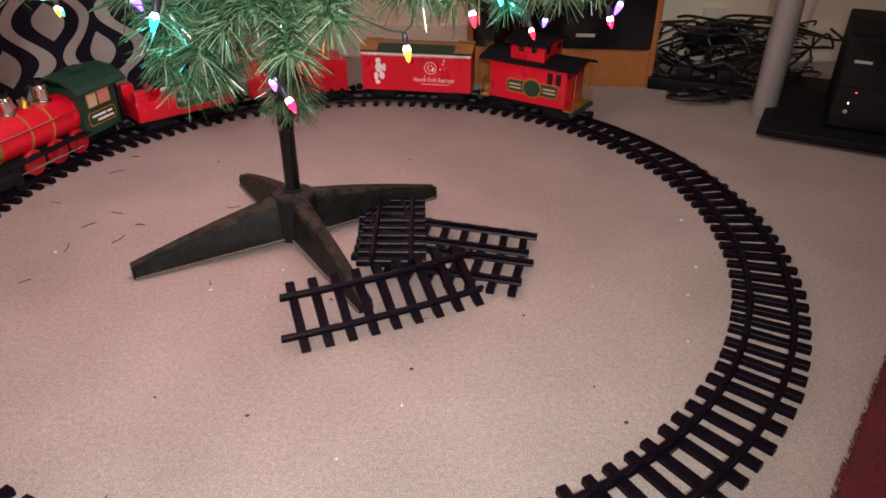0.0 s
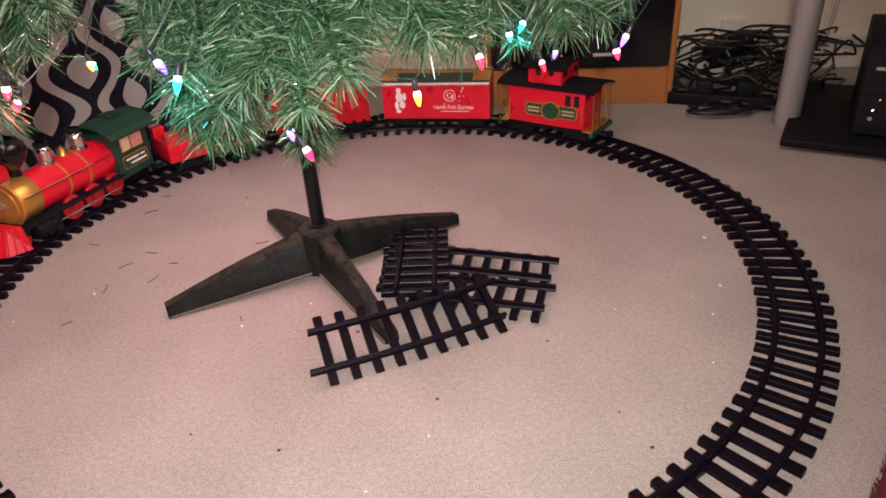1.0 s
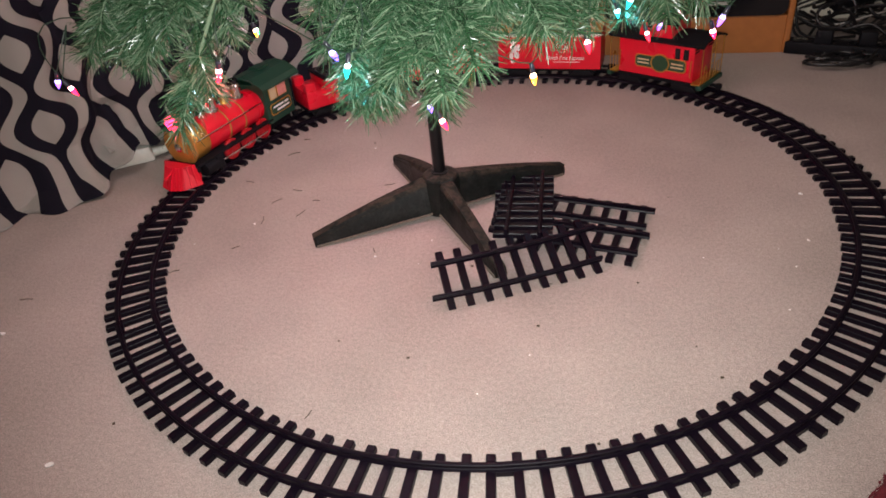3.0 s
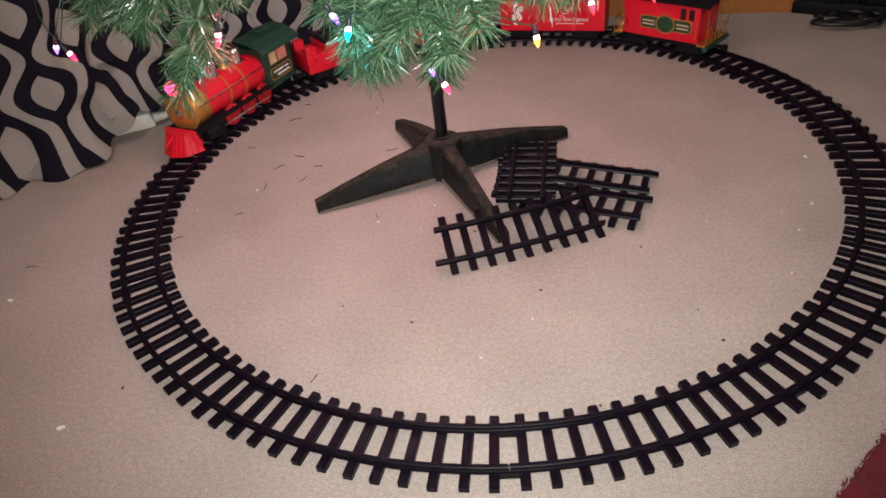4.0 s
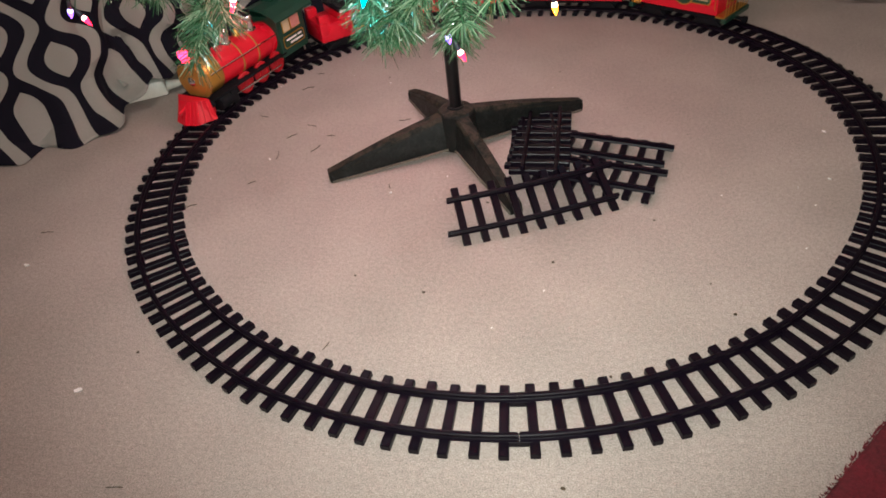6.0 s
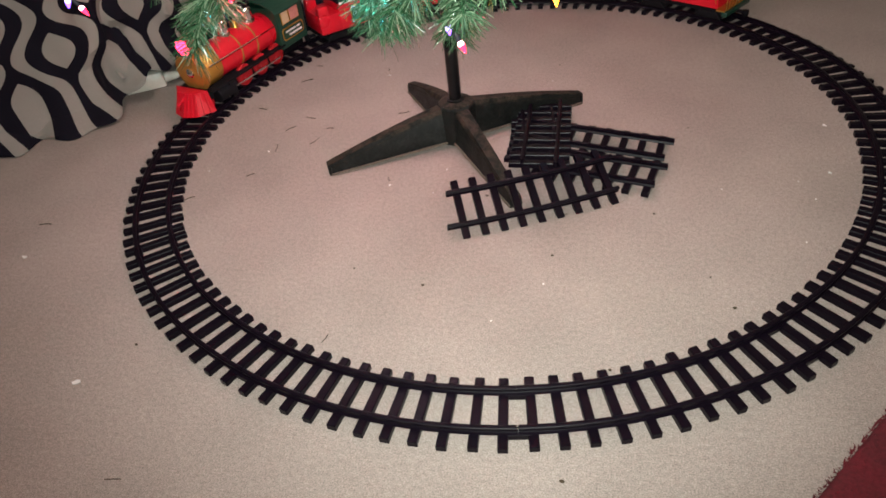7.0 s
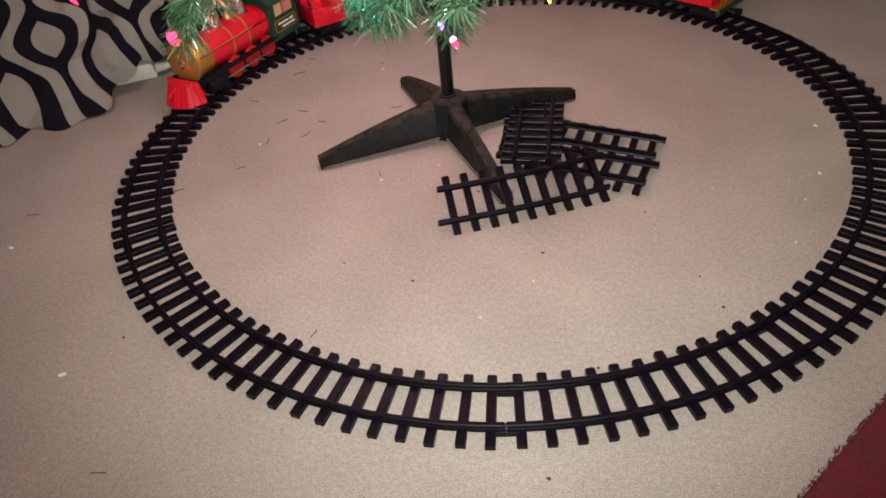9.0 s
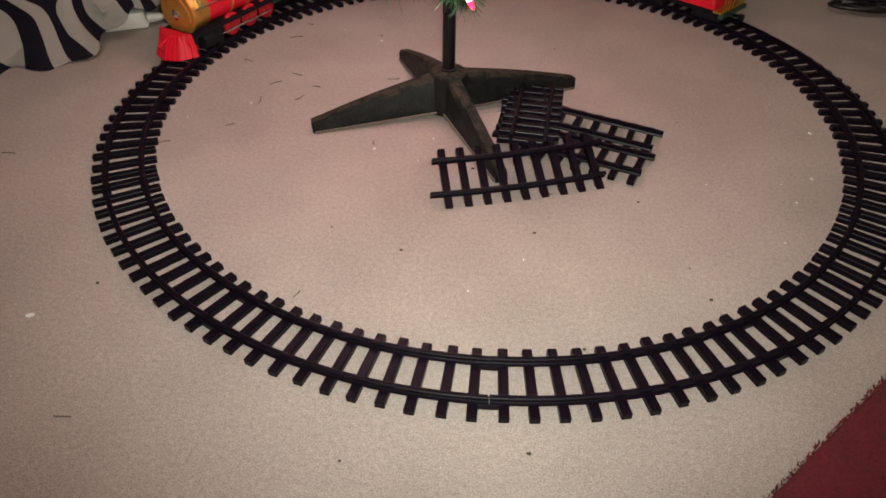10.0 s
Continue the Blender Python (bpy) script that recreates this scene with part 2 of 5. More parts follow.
def smooth_line(points, steps=8):
    """A Catmull-Rom line through points."""
    p = [Vector(q) for q in points]
    p = [p[0] * 2 - p[1]] + p + [p[-1] * 2 - p[-2]]
    out = []
    for i in range(1, len(p) - 2):
        for s in range(steps):
            t = s / steps
            out.append(0.5 * (2 * p[i] + (p[i + 1] - p[i - 1]) * t + (2 * p[i - 1] - 5 * p[i] + 4 * p[i + 1] - p[i + 2]) * t * t
                              + (3 * p[i] - p[i - 1] - 3 * p[i + 1] + p[i + 2]) * t ** 3))
    return out + [p[-2]]


def words(text, size, m, material, parent, name="lettering", shear=0.0, squeeze=1.0):
    """Raised lettering in the built-in font as a mesh, centred on m."""
    cu = bpy.data.curves.new("text", "FONT")
    cu.body, cu.size, cu.align_x, cu.align_y, cu.shear, cu.extrude, cu.resolution_u = text, size, "CENTER", "CENTER", shear, 0.0002, 2
    tmp = new("text", cu)
    bpy.context.view_layer.update()
    me = bpy.data.meshes.new_from_object(tmp.evaluated_get(bpy.context.evaluated_depsgraph_get()))
    bpy.data.objects.remove(tmp)
    me.transform(m @ Matrix.Diagonal((squeeze, 1, 1, 1)))
    me.materials.clear()
    me.materials.append(material)
    ob = new(name, me)
    ob.parent = parent
    return ob


# ---- the room
R0, E1, E2, E3, E4 = 0.5609, -0.0062, 0.0029, -0.0023, -0.0006
GAUGE, TIE = 0.047, 0.0846


def ring(a, off=0.0):
    """A point of the laid track's middle line at angle a (radians), off metres outwards."""
    r = R0 + E1 * math.cos(2 * a) + E2 * math.sin(2 * a) + E3 * math.cos(3 * a) + E4 * math.sin(3 * a) + off
    return Vector((r * math.cos(a), r * math.sin(a), 0))


def structure(name, bm, material, label):
    return tagged(part(name, bm, material), label, name.split("_")[0], kind="structure")


bm = bmesh.new()
bmesh.ops.create_grid(bm, x_segments=40, y_segments=40, size=2.2)
bmesh.ops.translate(bm, verts=bm.verts, vec=(0.2, -0.8, 0))
ring_geo = bmesh.ops.extrude_face_region(bm, geom=list(bm.faces))
bmesh.ops.translate(bm, verts=[v for v in ring_geo["geom"] if isinstance(v, bmesh.types.BMVert)], vec=(0, 0, -0.05))
structure("floor", bm, CARPET, "beige cut-pile carpet with faint stains and fallen needles")

LW = Matrix.Translation((-1.0830, -0.0560, 0)) @ Matrix.Rotation(math.atan2(0.78, 0.62), 4, "Z")
structure("wall_left", block(-2.6, 1.5, 0, 0.1, 0, 2.4, m=LW), WALL, "cream painted wall behind the printed curtains")
structure("wall_back", block(-0.4, 2.4, 0.94, 1.04, 0, 2.4), WALL, "cream painted wall behind the cables and the wooden cabinet")
structure("wall_right", block(2.4, 2.5, -3.0, 1.12, 0, 2.4), WALL, "plain cream painted wall")
structure("wall_front", block(-2.0, 2.4, -3.1, -3.0, 0, 2.4), WALL, "plain cream painted wall behind the camera")
structure("wall_side", block(-2.1, -2.0, -3.1, -1.2, 0, 2.4), WALL, "plain cream painted wall")
structure("ceiling", block(-2.4, 2.5, -3.1, 1.4, 2.4, 2.45), WALL, "plain off-white ceiling")
structure("baseboard_back", block(-0.3, 2.4, 0.92, 0.94, 0, 0.085, bevel=0.004), TRIM, "white painted baseboard along the wall")
structure("baseboard_left", block(-1.6, 1.45, -0.045, 0, 0.0, 0.16, bevel=0.006, m=LW), TRIM, "white enamelled baseboard heater cover under the curtains")

# ---- train track
def tie_mesh():
    bm = bmesh.new()
    half, w, c = TIE / 2, 0.0051, 0.0007
    low = [(-half, -w + c), (-half + c, -w), (half - c, -w), (half, -w + c), (half, w - c), (half - c, w), (-half + c, w), (-half, w - c)]
    a = [bm.verts.new((x, y, 0)) for x, y in low]
    b = [bm.verts.new((x, y, 0.0062)) for x, y in low]
    t = [bm.verts.new((x * 0.990, y * 0.88, 0.0074)) for x, y in low]
    for p, q in ((a, b), (b, t)):
        for i in range(8):
            bm.faces.new((p[i], p[(i + 1) % 8], q[(i + 1) % 8], q[i]))
    bm.faces.new(t)
    bm.faces.new(a)
    me = bpy.data.meshes.new("tie")
    bmesh.ops.recalc_face_normals(bm, faces=bm.faces)
    bm.to_mesh(me)
    bm.free()
    me.materials.append(BLACK)
    return me


TIE_MESH = tie_mesh()
RAIL_SHAPE = [(-0.0035, 0.0066), (0.0035, 0.0066), (0.0028, 0.0090), (0.0017, 0.0100), (0.0017, 0.0126), (0.0025, 0.0136), (0.0025, 0.0150),
              (0.0017, 0.0156), (-0.0017, 0.0156), (-0.0025, 0.0150), (-0.0025, 0.0136), (-0.0017, 0.0126), (-0.0017, 0.0100), (-0.0028, 0.0090)]


def rail(path, outs):
    """A rail swept along path; outs are the sideways directions."""
    bm = bmesh.new()
    rings = [[bm.verts.new(p + o * x + Vector((0, 0, z))) for x, z in RAIL_SHAPE] for p, o in zip(path, outs)]
    n = len(RAIL_SHAPE)
    for a, b in zip(rings, rings[1:]):
        for i in range(n):
            bm.faces.new((a[i], a[(i + 1) % n], b[(i + 1) % n], b[i]))
    bm.faces.new(rings[0])
    bm.faces.new(rings[-1])
    return bm


def laid_section(k):
    a0 = radians(-80.65 + 30 * k)
    sec = thing("track_section", Matrix.Identity(4), "curved black plastic toy railway track section lying on carpet", "train track", "track circle round the tree")
    for side in (-1, 1):
        angs = [a0 + radians(30) * (0.0005 + 0.999 * i / 14) if side < 0 else a0 + radians(30) * (0.003 + 0.994 * i / 14) for i in range(15)]
        lift = 0.0004 * math.sin(k * 2.1)
        pts = [ring(a, side * GAUGE / 2) + Vector((0, 0, lift)) for a in angs]
        part("rail", rail(pts, [Vector((math.cos(a), math.sin(a), 0)) for a in angs]), BLACK, sec, smooth=True)
        a = a0 + radians(0.1)
        j = ring(a, side * GAUGE / 2)
        at = Matrix.Translation(j) @ Matrix.Rotation(a + math.pi / 2, 4, "Z")
        joiner = part("rail_joiner", block(-0.0115, 0.0115, -0.0052, 0.0052, 0.0012, 0.0082, bevel=0.0006, m=at), BLACK, sec)
        part("joint_pin", block(-0.0011, 0.0011, -0.0014, 0.0014, 0.0082, 0.0140, m=at), CHROME, joiner, "bright metal joint pin")
    for i in range(11):
        a = a0 + radians(30 * (i + 0.5) / 11) + random.gauss(0, 0.0012)
        t = new("tie", TIE_MESH)
        t.parent = sec
        t.matrix_basis = Matrix.Translation(ring(a, random.gauss(0, 0.0006))) @ Matrix.Rotation(a + random.gauss(0, 0.006), 4, "Z")
    return sec


for k in range(12):
    laid_section(k)


def loose_section(m, length, bend, n, label, pitch=0.0, start=0.0):
    """A spare section along x, bent with radius bend (0: straight), its ties across y."""
    sec = thing("loose_track_section", m, label, "train track", "spare track pieces by the tree stand")

    def mid(s):
        if not bend:
            return Vector((s, 0, 0)), 0.0
        a = s / bend
        return Vector((bend * math.sin(a), bend * (1 - math.cos(a)), 0)), a
    for side in (-1, 1):
        pts, outs = [], []
        for i in range(13):
            s = (i / 12 - 0.5) * length + side * 0.004
            p, a = mid(s)
            o = Vector((-math.sin(a), math.cos(a), 0))
            pts.append(p + o * side * GAUGE / 2)
            outs.append(o)
        part("rail", rail(pts, outs), BLACK, sec, smooth=True)
    for i in range(n):
        p, a = mid((i - (n - 1) / 2) * (pitch or length / n) + start)
        t = new("tie", TIE_MESH)
        t.parent = sec
        t.matrix_basis = Matrix.Translation(p) @ Matrix.Rotation(a + math.pi / 2, 4, "Z")
    return sec


# the spare pieces lie across one another beside and on the stand's legs
loose_section(pose(0.0655, -0.0580, 0.022, 1, 5, 93), 0.225, 0, 9, "spare black plastic track section leaning on the stand's leg")
loose_section(pose(0.0580, -0.0510, 0.012, 2, 2, 94), 0.17, 0.56, 7, "spare black plastic track section under another on the carpet")
loose_section(pose(0.1445, -0.0580, 0.008, 0, 3, -9), 0.215, 0, 8, "spare straight black plastic track section lying on the carpet")
loose_section(pose(0.1475, -0.1250, 0.004, 0, 0, -13), 0.185, 0, 7, "spare black plastic track section flat on the carpet")
loose_section(Matrix.Translation((0.0660, -0.2120, 0.018)) @ Matrix.Rotation(radians(26), 4, "Z") @ Matrix.Rotation(radians(33), 4, "X"), 0.238, 2.6, 9,
              "spare black plastic track section propped against the stand's leg", 0.0257, 0.0030)


# ---- the tree's stand
def dusty_metal():
    """Dark green painted steel under a brown film of dust that lies in streaks."""
    m = mat("dusty_green_metal", (0.040, 0.031, 0.023), 0.85, grain=260, vary=0.55, bump=0.4, coarse=45, spec=0.2)
    nt = m.node_tree
    b = nt.nodes["Principled BSDF"]
    old = b.inputs["Base Color"].links[0].from_socket
    tc = nt.nodes.new("ShaderNodeTexCoord")
    bare = nt.nodes.new("ShaderNodeTexNoise")
    bare.inputs["Scale"].default_value, bare.inputs["Detail"].default_value, bare.inputs["Roughness"].default_value = 70, 8, 0.7
    nt.links.new(tc.outputs["Object"], bare.inputs["Vector"])
    r = nt.nodes.new("ShaderNodeMapRange")
    r.inputs[1].default_value, r.inputs[2].default_value = 0.42, 0.60
    nt.links.new(bare.outputs[0], r.inputs[0])
    mix = nt.nodes.new("ShaderNodeMix")
    mix.data_type = "RGBA"
    mix.inputs[7].default_value = (0.007, 0.009, 0.008, 1)
    nt.links.new(r.outputs[0], mix.inputs[0])
    nt.links.new(old, mix.inputs[6])
    nt.links.new(mix.outputs[2], b.inputs["Base Color"])
    return m


DUSTY = mat("dusty_metal_edge", (0.125, 0.10, 0.078), 0.85, grain=300, vary=0.6, bump=0.4)
DUSTTOP = dusty_metal()
HUB = Vector((-0.0695, -0.0405, 0))
HUB_TOP = 0.072
stand = thing("tree_stand", Matrix.Translation(HUB), "dusty dark green four-legged metal tree stand on the carpet", "tree stand")


def leg_shape(t):
    """Half width at the foot line, half width of the ridge, ridge height and foot height at t along a leg."""
    return 0.0158 - 0.0070 * t, 0.0085 - 0.0015 * t, HUB_TOP - 0.004 - 0.052 * t + 0.003 * math.sin(math.pi * t), 0.009 * (1 - t)


def stand_leg(angle, length):
    """The two folded sides of a channel that tapers and slopes down to its foot."""
    bm = bmesh.new()
    n, rows = 10, []
    for i in range(n + 1):
        t = i / n
        x = 0.016 + (length - 0.016) * t
        w, k, top, low = leg_shape(t)
        e = 0.0018
        rows.append([bm.verts.new((x, y, z)) for y, z in ((-w, low), (-w + 0.0025, top - 0.006), (-k, top), (k, top), (w - 0.0025, top - 0.006), (w, low),
                                                           (w - e, low), (w - 0.0025 - e, top - 0.007), (-w + 0.0025 + e, top - 0.007), (-w + e, low))])
    for a, b in zip(rows, rows[1:]):
        for k in range(10):
            bm.faces.new((a[k], a[(k + 1) % 10], b[(k + 1) % 10], b[k]))
    bm.faces.new(rows[0])
    bm.faces.new(rows[-1])
    box(bm, length - 0.004, length + 0.001, -0.0088, 0.0088, 0.0, 0.0145, bevel=0.002)
    bmesh.ops.rotate(bm, verts=bm.verts, cent=(0, 0, 0), matrix=Matrix.Rotation(angle, 3, "Z"))
    return bm


def leg_ridge(angle, length):
    """The rounded upper fold of a leg, with its dust."""
    bm = bmesh.new()
    rows = []
    for i in range(11):
        t = i / 10
        x = 0.014 + (length - 0.013) * t
        w, k, top, low = leg_shape(t)
        rows.append([bm.verts.new((x, y, z)) for y, z in ((-w + 0.0022, top - 0.0068), (-w + 0.0035, top - 0.0032), (-k, top + 0.0012), (k, top + 0.0012), (w - 0.0035, top - 0.0032), (w - 0.0022, top - 0.0068), (0, top - 0.004))])
    for a, b in zip(rows, rows[1:]):
        for k in range(7):
            bm.faces.new((a[k], a[(k + 1) % 7], b[(k + 1) % 7], b[k]))
    bm.faces.new(rows[0])
    bm.faces.new(rows[-1])
    bmesh.ops.rotate(bm, verts=bm.verts, cent=(0, 0, 0), matrix=Matrix.Rotation(angle, 3, "Z"))
    return bm


for tip in ((-0.2545, -0.1480), (0.1130, 0.0960), (-0.1915, 0.1300), (0.0455, -0.2130)):
    d = Vector((*tip, 0)) - HUB
    a = math.atan2(d.y, d.x)
    leg = part("leg", stand_leg(a, d.length), DARK, stand, smooth=True)
    part("ridge", leg_ridge(a, d.length), DUSTTOP, leg, "brown dusty upper fold", smooth=True)
    for s in (-1, 1):
        lip = []
        for k in range(9):
            t = k / 8
            w, _, _, low = leg_shape(t)
            lip.append(Matrix.Rotation(a, 3, "Z") @ Vector((0.024 + (d.length - 0.026) * t, s * (w + 0.0006), low + 0.0016)))
        part("flange", rod(lip, 0.0018, 6), DUSTY, leg, "dusty brown lower lip", smooth=True)
bm = turned([(0.030, 0.006), (0.031, 0.008), (0.030, HUB_TOP - 0.006), (0.027, HUB_TOP - 0.002)], Matrix.Rotation(radians(33.5 + 22.5), 4, "Z"), 8)
part("hub", bm, DARK, stand)
part("hub_top", turned([(0.0272, HUB_TOP - 0.003), (0.024, HUB_TOP - 0.0005), (0.0125, HUB_TOP + 0.001), (0.0115, HUB_TOP - 0.002)], seg=24), DUSTTOP, stand, "brown dusty hub plate", smooth=True)
part("collar", turned([(0.0135, HUB_TOP - 0.002), (0.0135, HUB_TOP + 0.003), (0.011, HUB_TOP + 0.004)], seg=20), DARK, stand, smooth=True)

# ---- the toy train, standing on the far arc of the circle
X90 = Matrix.Rotation(math.pi / 2, 4, "Y")
SIDE_IN = Matrix(((-1, 0, 0, 0), (0, 0, 1, 0), (0, 1, 0, 0), (0, 0, 0, 1)))      # flat art facing +y
SIDE_OUT = Matrix(((1, 0, 0, 0), (0, 0, -1, 0), (0, 1, 0, 0), (0, 0, 0, 1)))     # flat art facing -y
PINKGLOW = glow("pink_headlight_lens", (1.0, 0.022, 0.09), 6.0)
CREAM = mat("cream_window_print", (0.55, 0.42, 0.25), 0.5, bump=0.0)
FLESHRED = mat("red_white_print", (0.55, 0.22, 0.18), 0.5, grain=400, vary=0.4, bump=0.0)


def on_track(deg, inward=0.004):
    a = radians(deg)
    return Matrix.Translation(ring(a, -inward)) @ Matrix.Rotation(a + math.pi / 2, 4, "Z")


def rolling(parent, x, width=0.05):
    """A truck frame with two axles under a wagon."""
    tr = part("truck", block(x - 0.026, x + 0.026, -0.019, 0.019, 0.018, 0.033, bevel=0.002), MATT, parent)
    for s in (-1, 1):
        part("side_frame", block(x - 0.03, x + 0.03, s * 0.030 - 0.003, s * 0.030 + 0.003, 0.017, 0.030, bevel=0.002, taper=(0.6, 1)), MATT, tr)
        for dx in (-0.018, 0.018):
            wheel = turned([(0.004, -0.003), (0.0115, -0.003), (0.0125, -0.0015), (0.0125, 0.0), (0.0105, 0.0008), (0.0105, 0.004), (0.004, 0.0045)],
                           Matrix.Translation((x + dx, s * 0.0235, 0.0262)) @ Matrix.Rotation(-s * math.pi / 2, 4, "X"), 18)
            part("wheel", wheel, MATT, tr, smooth=True)


def coupler(parent, x, d):
    part("coupler", block(min(x, x + d * 0.016), max(x, x + d * 0.016), -0.004, 0.004, 0.026, 0.031, bevel=0.001), MATT, parent)
    part("coupler_hook", turned([(0.0055, 0.022), (0.0065, 0.024), (0.0065, 0.032), (0.005, 0.033)], Matrix.Translation((x + d * 0.018, 0, 0)), 12), MATT, parent, smooth=True)


def sign(parent, x, z, w, h, y, side, text, size):
    """A dark green name board with a gilt edge, lettered where it can be read."""
    base = SIDE_IN if side > 0 else SIDE_OUT
    m = Matrix.Translation((x, side * y, z)) @ base
    c = 0.004
    o = lambda a, b: [(-a, -b + c), (-a + c, -b), (a - c, -b), (a, -b + c), (a, b - c), (a - c, b), (-a + c, b), (-a, b - c)]
    plate = part("name_board", prism(bmesh.new(), o(w / 2, h / 2), m, 0.0008), GOLD, parent, "gilt-edged dark green name board")
    part("panel", prism(bmesh.new(), o(w / 2 - 0.0022, h / 2 - 0.0022), m, 0.0012), SIGN, plate)
    if text:
        words(text, size, m @ Matrix.Translation((0, 0.0005, 0.0014)), WHITE, plate, shear=0.25, squeeze=0.8)


def underframe(car, length):
    part("underframe", block(-length / 2, length / 2, -0.034, 0.034, 0.030, 0.037, bevel=0.0015), MATT, car)
    for s in (-1, 1):
        rolling(car, s * (length / 2 - 0.042))
        coupler(car, s * length / 2, s)


def snow(parent, x, z, y, side, spread, n, seed):
    """Printed snow dots on a wagon's side."""
    rng = random.Random(seed)
    bm = bmesh.new()
    for i in range(n):
        dx, dz, r = rng.uniform(-spread, spread), rng.uniform(-spread, spread) * 0.7, rng.uniform(0.0008, 0.0022)
        m = Matrix.Translation((x + dx, side * y, z + dz)) @ (SIDE_IN if side > 0 else SIDE_OUT)
        prism(bm, [(r * math.cos(k * math.pi / 4), r * math.sin(k * math.pi / 4)) for k in range(8)], m, 0.0004)
    part("snow_print", bm, WHITE, parent, "scattered white snow dots")


def tender(deg):
    L = 0.19
    car = thing("tender", on_track(deg), "red toy coal tender with black coal and green name board", "train car", "toy train on the track")
    underframe(car, L)
    bm = bmesh.new()
    box(bm, -L / 2, L / 2 - 0.048, -0.041, 0.041, 0.036, 0.092, bevel=0.003)
    part("body", bm, RED, car, smooth=True)
    part("front_deck", block(L / 2 - 0.052, L / 2 - 0.002, -0.041, 0.041, 0.036, 0.074, bevel=0.003), RED, car, smooth=True)
    for s in (-1, 1):
        part("front_post", block(L / 2 - 0.026, L / 2 - 0.003, s * 0.031 - 0.0095, s * 0.031 + 0.0095, 0.072, 0.092, bevel=0.003), RED, car, smooth=True)
    part("bunker_rim", block(-L / 2 - 0.002, L / 2 - 0.046, -0.043, 0.043, 0.091, 0.0955, bevel=0.0012), BLACK, car)
    for s in (-1, 1):
        part("snow_trim", block(-L / 2 + 0.006, L / 2 - 0.05, s * 0.0428 - 0.0012, s * 0.0428 + 0.0012, 0.0885, 0.0935, bevel=0.0004), WHITE, car, "white snow edging")
    bm = bmesh.new()
    nx, ny = 26, 14
    grid = []
    for i in range(nx + 1):
        row = []
        for j in range(ny + 1):
            u, v = i / nx, j / ny
            edge = min(1, 5 * min(u, 1 - u)) * min(1, 5 * min(v, 1 - v))
            h = 0.094 + edge * (0.012 + 0.009 * math.sin(math.pi * u) * math.sin(math.pi * v)) + edge * noise.noise((u * 9, v * 6, 3)) * 0.006
            row.append(bm.verts.new((-L / 2 + 0.003 + u * (L - 0.054), -0.038 + v * 0.076, h)))
        grid.append(row)
    for i in range(nx):
        for j in range(ny):
            bm.faces.new((grid[i][j], grid[i + 1][j], grid[i + 1][j + 1], grid[i][j + 1]))
    part("coal", bm, COAL, car, "glossy black moulded coal load")
    for s in (-1, 1):
        sign(car, -0.022, 0.064, 0.088, 0.033, 0.041, s, "North Pole Express", 0.0125)
        for x in (-0.078, 0.035):
            part("grab_rail", rod([(x, s * 0.0425, 0.052), (x, s * 0.0432, 0.055), (x, s * 0.0432, 0.074), (x, s * 0.0425, 0.077)], 0.0007, 6), GOLD, car)
    return car


def gondola(deg):
    L = 0.198
    car = thing("covered_gondola", on_track(deg, 0.005), "bright red plastic toy gondola wagon with a creased peaked cover", "train car", "toy train on the track")
    underframe(car, L)
    part("body", block(-L / 2, L / 2, -0.041, 0.041, 0.036, 0.098, bevel=0.002, taper=(1.0, 1.01)), RED, car, smooth=True)
    bm = bmesh.new()
    v = [bm.verts.new(p) for p in ((-L / 2, -0.041, 0.097), (L / 2, -0.041, 0.097), (L / 2, 0.041, 0.097), (-L / 2, 0.041, 0.097),
                                   (0.012, -0.040, 0.113), (0.012, 0.040, 0.113))]
    for f in ((0, 1, 4), (2, 3, 5), (1, 2, 5, 4), (3, 0, 4, 5), (3, 2, 1, 0)):
        bm.faces.new([v[i] for i in f])
    part("cover", bm, RED, car, "creased glossy red cover")
    for s in (-1, 1):
        snow(car, 0.062, 0.076, 0.0412, s, 0.017, 11, 5)
        for i in range(9):
            x = -L / 2 + 0.014 + i * (L - 0.028) / 8
            part("stake", block(x - 0.0035, x + 0.0035, s * 0.0405 - 0.0022, s * 0.0405 + 0.0022, 0.028, 0.042, bevel=0.001), MATT, car)
    return car


